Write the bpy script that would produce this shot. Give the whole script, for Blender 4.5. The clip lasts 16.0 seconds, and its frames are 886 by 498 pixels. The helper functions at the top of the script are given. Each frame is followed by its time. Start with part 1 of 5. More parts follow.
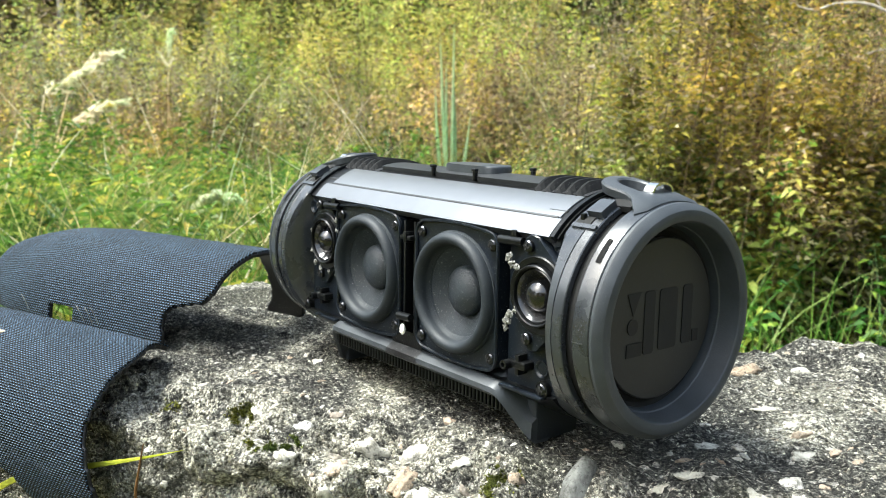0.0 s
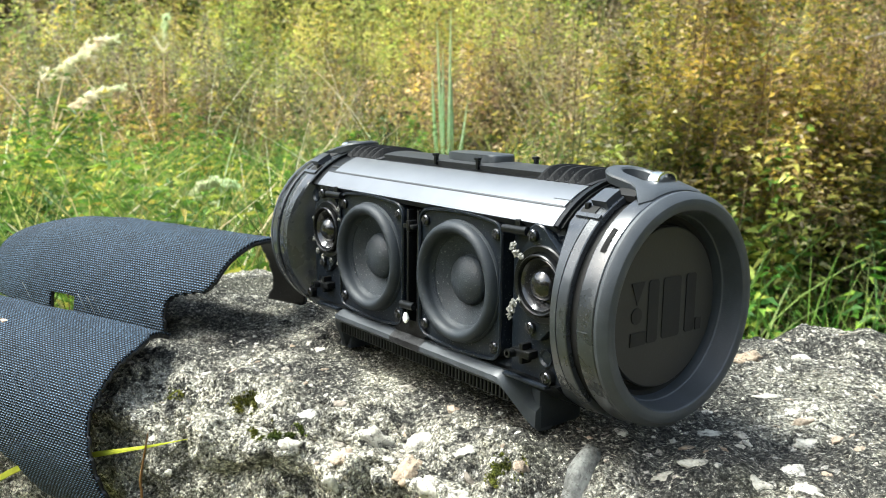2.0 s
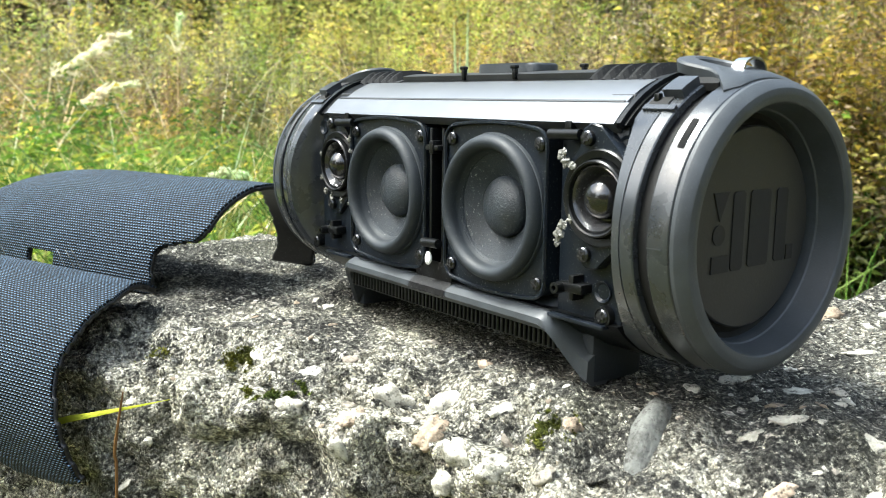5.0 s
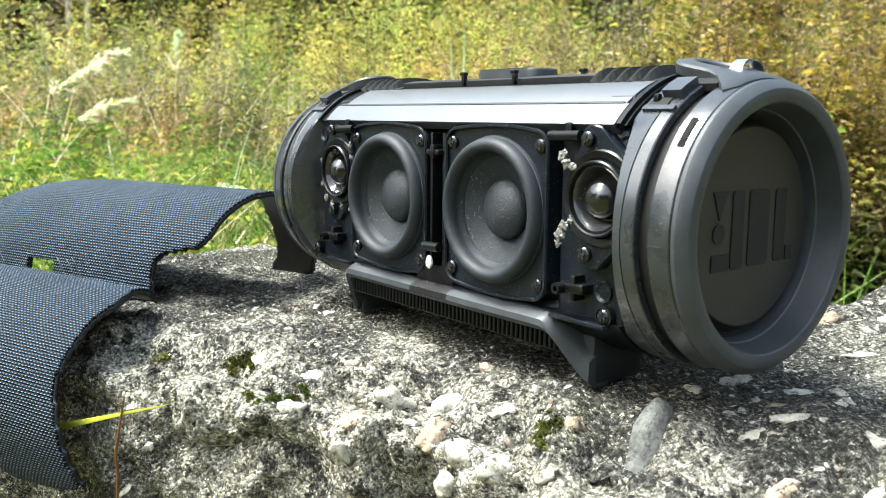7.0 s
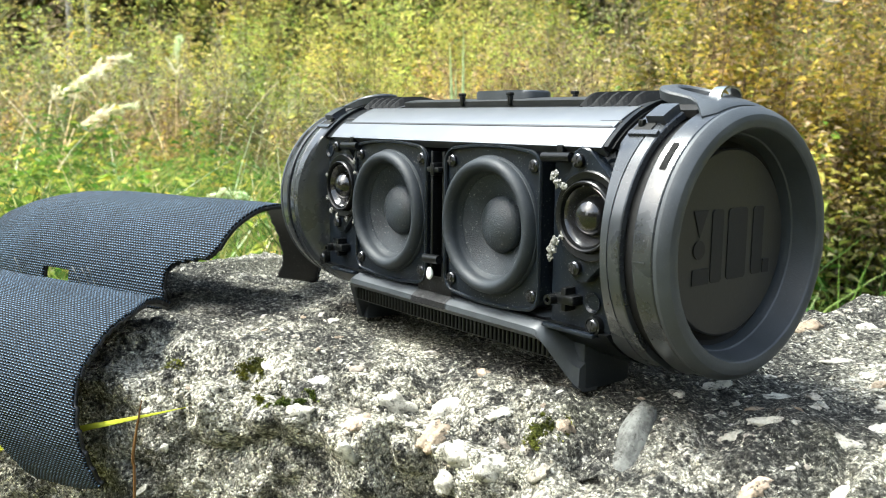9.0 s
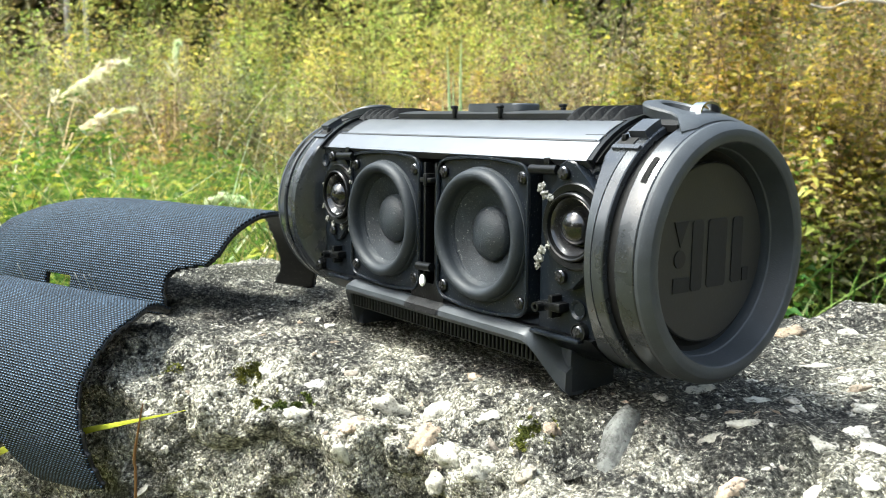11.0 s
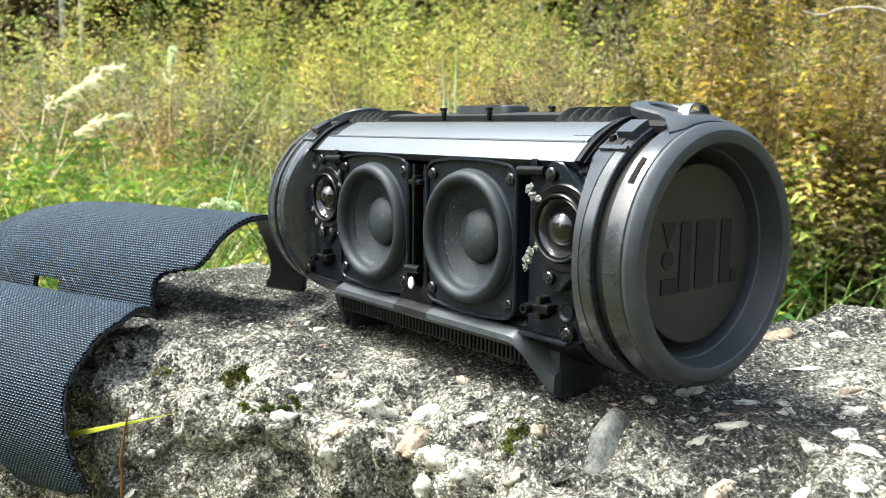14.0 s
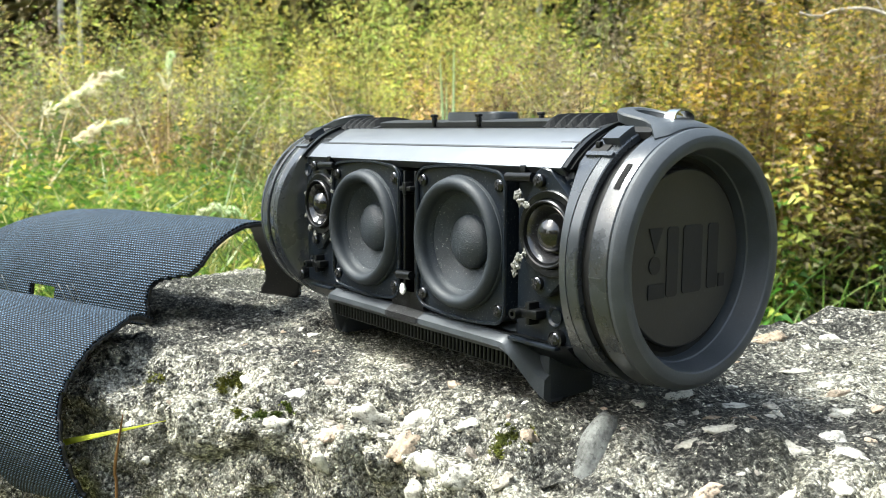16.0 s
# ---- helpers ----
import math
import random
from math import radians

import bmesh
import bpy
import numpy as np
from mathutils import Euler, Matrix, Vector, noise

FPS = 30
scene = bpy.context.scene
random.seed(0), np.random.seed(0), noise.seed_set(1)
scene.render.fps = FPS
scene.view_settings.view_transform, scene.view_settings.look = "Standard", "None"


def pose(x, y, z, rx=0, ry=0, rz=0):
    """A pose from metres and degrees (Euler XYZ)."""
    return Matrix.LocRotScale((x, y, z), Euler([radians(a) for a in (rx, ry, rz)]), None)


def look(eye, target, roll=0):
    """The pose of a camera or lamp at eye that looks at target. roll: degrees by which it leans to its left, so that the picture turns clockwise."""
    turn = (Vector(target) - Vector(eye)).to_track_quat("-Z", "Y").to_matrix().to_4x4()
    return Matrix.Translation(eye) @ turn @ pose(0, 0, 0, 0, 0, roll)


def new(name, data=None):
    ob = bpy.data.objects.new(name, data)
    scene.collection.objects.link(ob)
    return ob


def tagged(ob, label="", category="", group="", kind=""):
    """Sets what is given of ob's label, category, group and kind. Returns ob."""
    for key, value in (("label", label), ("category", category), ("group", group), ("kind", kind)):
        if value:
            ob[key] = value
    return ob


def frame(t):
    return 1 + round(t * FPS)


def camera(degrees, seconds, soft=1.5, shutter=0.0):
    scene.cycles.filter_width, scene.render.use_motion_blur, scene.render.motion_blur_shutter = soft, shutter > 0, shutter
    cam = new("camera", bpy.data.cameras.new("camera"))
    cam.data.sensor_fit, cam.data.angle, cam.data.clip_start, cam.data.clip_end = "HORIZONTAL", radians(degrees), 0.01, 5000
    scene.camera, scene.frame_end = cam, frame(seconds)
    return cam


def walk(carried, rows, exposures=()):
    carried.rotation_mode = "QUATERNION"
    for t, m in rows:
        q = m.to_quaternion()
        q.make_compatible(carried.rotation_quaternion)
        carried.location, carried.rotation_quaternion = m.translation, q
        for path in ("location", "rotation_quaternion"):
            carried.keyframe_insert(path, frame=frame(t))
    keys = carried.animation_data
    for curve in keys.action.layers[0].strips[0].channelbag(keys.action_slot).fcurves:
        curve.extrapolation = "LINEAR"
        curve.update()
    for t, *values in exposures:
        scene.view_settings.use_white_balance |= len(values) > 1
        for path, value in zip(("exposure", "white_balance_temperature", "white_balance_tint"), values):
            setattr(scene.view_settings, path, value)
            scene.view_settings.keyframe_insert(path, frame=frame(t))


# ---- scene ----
cam = camera(53.2, 16.0, soft=1.0)
PATH = [
    (0, (0.37, -0.274, 0.066), (-1.187, 0.939, -0.257), 0.8),
    (0.5, (0.371, -0.272, 0.066), (-1.185, 0.941, -0.265), 0.8),
    (1, (0.37, -0.272, 0.067), (-1.18, 0.945, -0.277), 0.7),
    (1.5, (0.37, -0.272, 0.066), (-1.182, 0.943, -0.28), 0.7),
    (2, (0.368, -0.277, 0.068), (-1.179, 0.939, -0.288), 0.7),
    (2.5, (0.365, -0.28, 0.067), (-1.186, 0.932, -0.287), 1.0),
    (3, (0.36, -0.28, 0.066), (-1.195, 0.925, -0.293), 1.0),
    (3.5, (0.345, -0.273, 0.054), (-1.211, 0.929, -0.311), 1.3),
    (4, (0.328, -0.253, 0.038), (-1.234, 0.943, -0.324), 1.1),
    (6.3, (0.307, -0.237, 0.009), (-1.266, 0.961, -0.29), 0.4),
    (6.5, (0.309, -0.239, 0.009), (-1.264, 0.96, -0.29), 0.5),
    (7, (0.312, -0.243, 0.011), (-1.26, 0.957, -0.284), 0.5),
    (7.5, (0.316, -0.246, 0.014), (-1.256, 0.955, -0.28), 0.6),
    (8, (0.32, -0.251, 0.015), (-1.252, 0.951, -0.277), 0.5),
    (8.5, (0.325, -0.254, 0.018), (-1.246, 0.95, -0.271), 0.6),
    (9, (0.33, -0.257, 0.019), (-1.242, 0.945, -0.27), 0.5),
    (11.5, (0.344, -0.263, 0.024), (-1.225, 0.945, -0.255), 0.6),
    (12, (0.345, -0.263, 0.023), (-1.223, 0.948, -0.252), 0.6),
    (12.5, (0.345, -0.264, 0.022), (-1.222, 0.949, -0.251), 0.5),
    (13, (0.345, -0.262, 0.022), (-1.223, 0.95, -0.249), 0.6),
    (13.5, (0.344, -0.26, 0.021), (-1.223, 0.954, -0.248), 0.5),
    (14, (0.343, -0.259, 0.021), (-1.223, 0.956, -0.246), 0.6),
    (14.5, (0.344, -0.26, 0.021), (-1.223, 0.953, -0.244), 0.6),
    (15, (0.343, -0.26, 0.022), (-1.225, 0.952, -0.244), 0.5),
    (15.5, (0.345, -0.259, 0.022), (-1.222, 0.956, -0.24), 0.4),
    (16, (0.348, -0.257, 0.023), (-1.219, 0.958, -0.238), 0.2),
]
walk(cam, [(t, look(eye, target, roll)) for t, eye, target, roll in PATH], exposures=[(0, 2.02, 6400, 3), (3, 2.07, 6400, 3), (6.5, 2.24, 6400, 3), (9, 2.22, 6400, 3), (12, 2.14, 6400, 3), (16, 2.14, 6400, 3)])
# the lens is a small phone lens focused on the speaker
cam.data.dof.use_dof = True
cam.data.dof.focus_distance = 0.42
cam.data.dof.aperture_fstop = 26.0

# ---- light: bright overcast sky, soft sun from behind and to the side ----
world = bpy.data.worlds.new("sky")
scene.world = world
world.use_nodes = True
wn, wl = world.node_tree.nodes, world.node_tree.links
sky = wn.new("ShaderNodeTexSky")
sky.sky_type = "NISHITA"
sky.sun_disc = False
sky.sun_elevation, sky.sun_rotation = radians(48), radians(200)
sky.dust_density, sky.air_density = 3.0, 1.0
grey = wn.new("ShaderNodeHueSaturation")
grey.inputs["Saturation"].default_value = 0.62
wl.new(sky.outputs[0], grey.inputs["Color"])
wl.new(grey.outputs[0], wn["Background"].inputs["Color"])
wn["Background"].inputs["Strength"].default_value = 0.13
sun = new("sun", bpy.data.lights.new("sun", "SUN"))
sun.data.energy, sun.data.angle, sun.data.color = 2.4, radians(18), (1.0, 0.985, 0.95)
sun.matrix_world = look((-0.75, -0.55, 2.0), (0, 0, 0))


# ---- materials ----
def material(name, rough=0.5, metal=0.0, spec=0.5):
    m = bpy.data.materials.new(name)
    m.use_nodes = True
    b = m.node_tree.nodes["Principled BSDF"]
    b.inputs["Roughness"].default_value = rough
    b.inputs["Metallic"].default_value = metal
    b.inputs["Specular IOR Level"].default_value = spec
    return m, m.node_tree.nodes, m.node_tree.links, b


def noise_tex(n, l, scale, detail=4.0, rough=0.55, coord=None):
    t = n.new("ShaderNodeTexNoise")
    t.inputs["Scale"].default_value = scale
    t.inputs["Detail"].default_value = detail
    t.inputs["Roughness"].default_value = rough
    if coord is not None:
        l.new(coord, t.inputs["Vector"])
    return t


def ramp(n, l, src, stops, mode="LINEAR"):
    r = n.new("ShaderNodeValToRGB")
    r.color_ramp.interpolation = mode
    e = r.color_ramp.elements
    while len(e) < len(stops):
        e.new(0.5)
    for k, (p, c) in enumerate(stops):
        e[k].position = p
        e[k].color = (*c, 1) if len(c) == 3 else c
    l.new(src, r.inputs["Fac"])
    return r


def mixcol(n, l, fac, a, b, kind="MIX"):
    m = n.new("ShaderNodeMix")
    m.data_type, m.blend_type = "RGBA", kind
    for sock, v in ((m.inputs[0], fac), (m.inputs[6], a), (m.inputs[7], b)):
        if isinstance(v, (int, float)):
            sock.default_value = v
        elif isinstance(v, tuple):
            sock.default_value = (*v, 1)
        else:
            l.new(v, sock)
    return m.outputs[2]


def bump(n, l, b, height, strength, distance):
    k = n.new("ShaderNodeBump")
    k.inputs["Strength"].default_value, k.inputs["Distance"].default_value = strength, distance
    l.new(height, k.inputs["Height"])
    l.new(k.outputs[0], b.inputs["Normal"])
    return k


def obj_coord(n):
    return n.new("ShaderNodeTexCoord").outputs["Object"]


def plastic(name, col, rough, dust=0.12, grain=900.0, relief=0.12, coat=0.0, metal=0.0, blotch=0.25, spec=0.5):
    """Moulded plastic: fine grain, dust specks and smudged gloss."""
    m, n, l, b = material(name, rough, metal, spec)
    co = obj_coord(n)
    big = noise_tex(n, l, 60, 5, 0.6, co)
    fine = noise_tex(n, l, grain, 2, 0.5, co)
    specks = noise_tex(n, l, 1000, 3, 0.7, co)
    base = ramp(n, l, big.outputs["Fac"], [(0.3, tuple(c * (1 - blotch) for c in col)), (0.7, tuple(c * (1 + blotch) for c in col))])
    sp = ramp(n, l, specks.outputs["Fac"], [(0.61, (0, 0, 0)), (0.70, (dust, dust, dust))])
    l.new(mixcol(n, l, sp.outputs[0], base.outputs[0], (0.45, 0.45, 0.43)), b.inputs["Base Color"])
    rr = n.new("ShaderNodeMapRange")
    rr.inputs["To Min"].default_value, rr.inputs["To Max"].default_value = rough * (1 - blotch * 0.8), min(1, rough * (1 + blotch))
    l.new(big.outputs["Fac"], rr.inputs["Value"])
    l.new(rr.outputs[0], b.inputs["Roughness"])
    bump(n, l, b, fine.outputs["Fac"], relief, 0.0004)
    b.inputs["Coat Weight"].default_value = coat
    b.inputs["Coat Roughness"].default_value = 0.15
    return m


BLACK = plastic("black_plastic", (0.0035, 0.004, 0.0045), 0.30, 0.14, spec=0.28)
BAFFLE = plastic("dusty_black_plastic", (0.0065, 0.0095, 0.0145), 0.30, 0.34, spec=0.28)
GREYBAND = plastic("satin_grey_plastic", (0.030, 0.034, 0.040), 0.30, 0.05, coat=0.5)
GLOSS = plastic("silver_grey_top_strip", (0.25, 0.258, 0.27), 0.32, 0.02, 700, 0.02, 0.0, 0.85, 0.04)
SATINBLACK = plastic("satin_black_plastic", (0.024, 0.0275, 0.0325), 0.27, 0.14, 900, 0.05, 0.6)
TOPGREY = plastic("matt_grey_plastic", (0.022, 0.024, 0.026), 0.42, 0.1)
RUBBER = plastic("grey_rubber", (0.034, 0.0395, 0.0455), 0.44, 0.05, 1500, 0.2)
CONE = plastic("speaker_cone", (0.015, 0.0205, 0.0265), 0.50, 0.42, 1600, 0.9, blotch=0.4, spec=0.36)
CAP = plastic("scuffed_dust_cap", (0.017, 0.0225, 0.029), 0.46, 0.30, 1300, 0.8, blotch=0.55)
SURROUND = plastic("rubber_surround", (0.015, 0.0195, 0.0245), 0.56, 0.08, spec=0.34)
SHINY = plastic("shiny_dome", (0.005, 0.005, 0.006), 0.10, 0.05, 500, 0.02, 0.8)
CLEARISH = plastic("polished_waveguide", (0.02, 0.02, 0.022), 0.16, 0.12, 600, 0.05, 0.8)
DISC = plastic("brushed_dark_disc", (0.0150, 0.0148, 0.0138), 0.42, 0.04)
PRINT = plastic("worn_print", (0.003, 0.003, 0.003), 0.65, 0.02)
FIN = plastic("matt_black_fins", (0.006, 0.0065, 0.007), 0.75, 0.10, spec=0.15)
# dull black of slots and grooves, also colours the shade strip under the lug
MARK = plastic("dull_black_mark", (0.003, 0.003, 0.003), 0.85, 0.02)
GLUE = plastic("dried_glue", (0.15, 0.15, 0.135), 0.30, 0.3, 420, 1.0, 0.0, 0.0, 0.7)
TAPE = plastic("black_tape", (0.008, 0.008, 0.009), 0.45, 0.3, 800, 0.5)
WHITE = plastic("white_foam", (0.75, 0.75, 0.73), 0.6, 0.0)
CLOTHBACK = plastic("black_inner_shell", (0.005, 0.005, 0.006), 0.45, 0.2)
STEEL, sn, sl, sb = material("steel_screw", 0.3, 1.0)
sb.inputs["Base Color"].default_value = (0.06, 0.062, 0.067, 1)
CHROME, sn, sl, sb = material("bright_steel", 0.16, 1.0)
sb.inputs["Base Color"].default_value = (0.72, 0.72, 0.71, 1)


def fabric():
    """Coarse woven mesh cloth; the weave follows the cloth's own lengths, in millimetres."""
    m, n, l, b = material("woven_mesh_cloth", 0.55, 0, 0.14)
    uv = n.new("ShaderNodeUVMap").outputs[0]
    sep = n.new("ShaderNodeSeparateXYZ")
    l.new(uv, sep.inputs[0])

    def math_node(op, a, bb=None):
        k = n.new("ShaderNodeMath")
        k.operation = op
        for s, v in zip(k.inputs, (a, bb)):
            if v is None:
                continue
            if isinstance(v, (int, float)):
                s.default_value = v
            else:
                l.new(v, s)
        return k.outputs[0]

    pitch = 2 * math.pi / 2.5
    wob = noise_tex(n, l, 40, 2, 0.5, obj_coord(n))
    wob = math_node("MULTIPLY", math_node("SUBTRACT", wob.outputs["Fac"], 0.5), 0.35)
    u = math_node("MULTIPLY", math_node("ADD", sep.outputs[0], wob), pitch)
    v = math_node("MULTIPLY", math_node("ADD", sep.outputs[1], wob), pitch * 1.4)
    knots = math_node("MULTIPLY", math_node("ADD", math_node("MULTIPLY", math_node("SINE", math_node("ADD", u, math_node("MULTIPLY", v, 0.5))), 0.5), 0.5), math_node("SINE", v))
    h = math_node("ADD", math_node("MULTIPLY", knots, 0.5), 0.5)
    # dark gaps and pale knots; weave shade and highlights are put into this colour
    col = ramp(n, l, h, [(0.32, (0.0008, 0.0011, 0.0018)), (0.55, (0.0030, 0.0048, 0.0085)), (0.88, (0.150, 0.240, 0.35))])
    patch = noise_tex(n, l, 25, 4, 0.6, obj_coord(n))
    worn = ramp(n, l, patch.outputs["Fac"], [(0.3, (0.8, 0.8, 0.8)), (0.75, (1.15, 1.15, 1.15))])
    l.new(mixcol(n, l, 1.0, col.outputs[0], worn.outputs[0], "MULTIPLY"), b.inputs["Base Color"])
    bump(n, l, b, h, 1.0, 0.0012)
    return m


CLOTH = fabric()


def concrete():
    """Weathered old concrete: dark algae, pale lime crust, gravel and fine grit."""
    m, n, l, b = material("weathered_concrete", 0.9, 0, 0.25)
    co = obj_coord(n)
    big = noise_tex(n, l, 14, 6, 0.65, co)
    mid = noise_tex(n, l, 70, 6, 0.7, co)
    fine = noise_tex(n, l, 420, 8, 0.78, co)
    grit = noise_tex(n, l, 1400, 2, 0.6, co)
    vor = n.new("ShaderNodeTexVoronoi")
    vor.inputs["Scale"].default_value = 130
    wv = n.new("ShaderNodeVectorMath")
    wv.operation = "MULTIPLY_ADD"
    l.new(mid.outputs["Color"], wv.inputs[0])
    wv.inputs[1].default_value = (0.01, 0.01, 0.01)
    l.new(co, wv.inputs[2])
    l.new(wv.outputs[0], vor.inputs["Vector"])
    base = ramp(n, l, fine.outputs["Fac"], [(0.40, (0.016, 0.0158, 0.0142)), (0.47, (0.052, 0.051, 0.046)), (0.54, (0.105, 0.103, 0.092)), (0.61, (0.27, 0.263, 0.232))])
    crustmask = ramp(n, l, mixcol(n, l, 0.45, mid.outputs["Fac"], big.outputs["Fac"]), [(0.46, (0, 0, 0)), (0.50, (1, 1, 1))])
    crust = ramp(n, l, fine.outputs["Fac"], [(0.36, (0.075, 0.069, 0.054)), (0.45, (0.30, 0.283, 0.225)), (0.53, (0.58, 0.56, 0.475)), (0.60, (0.80, 0.785, 0.70))])
    att = n.new("ShaderNodeAttribute")
    att.attribute_name = "crust"
    # lime crust grows on the broken edge
    c = mixcol(n, l, mixcol(n, l, 1.0, crustmask.outputs[0], att.outputs["Color"], "MULTIPLY"), base.outputs[0], crust.outputs[0])
    stonecol = ramp(n, l, vor.outputs["Color"], [(0.0, (0.30, 0.23, 0.16)), (0.3, (0.50, 0.47, 0.41)), (0.55, (0.20, 0.20, 0.19)), (0.8, (0.60, 0.58, 0.53)), (1.0, (0.34, 0.28, 0.2))])
    edge = ramp(n, l, vor.outputs["Distance"], [(0.22, (1, 1, 1)), (0.30, (0, 0, 0))])
    pick = ramp(n, l, vor.outputs["Color"], [(0.60, (0, 0, 0)), (0.63, (1, 1, 1))], "LINEAR")
    c = mixcol(n, l, mixcol(n, l, 1.0, edge.outputs[0], pick.outputs[0], "MULTIPLY"), c, stonecol.outputs[0])
    chips = n.new("ShaderNodeTexVoronoi")
    chips.inputs["Scale"].default_value = 290
    l.new(wv.outputs[0], chips.inputs["Vector"])
    chip_edge = ramp(n, l, chips.outputs["Distance"], [(0.26, (1, 1, 1)), (0.32, (0, 0, 0))])
    chip_pick = ramp(n, l, chips.outputs["Color"], [(0.58, (0, 0, 0)), (0.61, (0.9, 0.9, 0.9))])
    chip_tone = ramp(n, l, chips.outputs["Color"], [(0.55, (0.62, 0.60, 0.53)), (0.75, (0.30, 0.27, 0.21)), (0.9, (0.52, 0.50, 0.45))])
    c = mixcol(n, l, mixcol(n, l, 1.0, chip_edge.outputs[0], chip_pick.outputs[0], "MULTIPLY"), c, chip_tone.outputs[0])
    speck = noise_tex(n, l, 330, 8, 0.80, co)
    light = ramp(n, l, speck.outputs["Fac"], [(0.565, (0, 0, 0)), (0.60, (0.9, 0.9, 0.9))])
    c = mixcol(n, l, light.outputs[0], c, (0.68, 0.67, 0.57))
    pits = noise_tex(n, l, 190, 6, 0.7, co)
    dark = ramp(n, l, pits.outputs["Fac"], [(0.38, (0.85, 0.85, 0.85)), (0.43, (0, 0, 0))])
    c = mixcol(n, l, dark.outputs[0], c, (0.014, 0.013, 0.012))
    shade = ramp(n, l, grit.outputs["Fac"], [(0.35, (0.45, 0.45, 0.45)), (0.6, (1.15, 1.15, 1.15))])
    c = mixcol(n, l, 1.0, c, shade.outputs[0], "MULTIPLY")
    greenmask = noise_tex(n, l, 9, 4, 0.6, co)
    gm = ramp(n, l, greenmask.outputs["Fac"], [(0.54, (0, 0, 0)), (0.74, (0.32, 0.32, 0.32))])
    c = mixcol(n, l, gm.outputs[0], c, (0.10, 0.105, 0.055))
    # sand grains, each with its own tone
    sand = n.new("ShaderNodeTexVoronoi")
    sand.inputs["Scale"].default_value = 720
    l.new(co, sand.inputs["Vector"])
    grey_of = n.new("ShaderNodeSeparateColor")
    l.new(sand.outputs["Color"], grey_of.inputs[0])
    tone = ramp(n, l, grey_of.outputs[0], [(0.0, (0.34, 0.335, 0.32)), (0.35, (0.78, 0.775, 0.76)), (0.7, (1.12, 1.11, 1.08)), (0.9, (1.75, 1.73, 1.65)), (1.0, (2.1, 2.07, 1.95))])
    c = mixcol(n, l, 1.0, c, tone.outputs[0], "MULTIPLY")
    l.new(c, b.inputs["Base Color"])
    add = n.new("ShaderNodeMath")
    add.operation = "ADD"
    l.new(fine.outputs["Fac"], add.inputs[0])
    l.new(grit.outputs["Fac"], add.inputs[1])
    lump = n.new("ShaderNodeMath")
    lump.operation = "SUBTRACT"
    l.new(add.outputs[0], lump.inputs[0])
    l.new(sand.outputs["Distance"], lump.inputs[1])
    bump(n, l, b, lump.outputs[0], 1.0, 0.0022)
    return m


CONCRETE = concrete()


def pebble_material(name, stops, scale=160):
    m, n, l, b = material(name, 0.8, 0, 0.25)
    co = n.new("ShaderNodeNewGeometry").outputs["Position"]
    info = n.new("ShaderNodeObjectInfo")
    tone = ramp(n, l, info.outputs["Random"], stops)
    a = noise_tex(n, l, scale, 6, 0.7, co)
    d = noise_tex(n, l, 700, 4, 0.65, co)
    shade = ramp(n, l, a.outputs["Fac"], [(0.36, (0.42, 0.41, 0.38)), (0.48, (0.85, 0.84, 0.81)), (0.60, (1.15, 1.14, 1.1))])
    pits = noise_tex(n, l, 330, 7, 0.75, co)
    lichen = ramp(n, l, pits.outputs["Fac"], [(0.39, (0.85, 0.85, 0.85)), (0.45, (0, 0, 0))])
    stone = mixcol(n, l, 1.0, tone.outputs[0], shade.outputs[0], "MULTIPLY")
    l.new(mixcol(n, l, lichen.outputs[0], stone, (0.045, 0.043, 0.038)), b.inputs["Base Color"])
    bump(n, l, b, d.outputs["Fac"], 0.9, 0.0012)
    return m


PEBBLE = pebble_material("mixed_gravel", [(0.0, (0.52, 0.50, 0.45)), (0.35, (0.34, 0.31, 0.26)), (0.6, (0.62, 0.61, 0.57)), (0.8, (0.40, 0.30, 0.21)), (1.0, (0.25, 0.25, 0.24))])
PALE = pebble_material("pale_pebble", [(0.0, (0.42, 0.405, 0.35)), (1.0, (0.62, 0.605, 0.545))], 220)
BROWN = pebble_material("rusty_pebble", [(0.0, (0.34, 0.27, 0.20)), (1.0, (0.46, 0.37, 0.29))], 160)
GREYSTONE = pebble_material("grey_pebble", [(0.0, (0.12, 0.124, 0.12)), (1.0, (0.15, 0.154, 0.148))], 130)


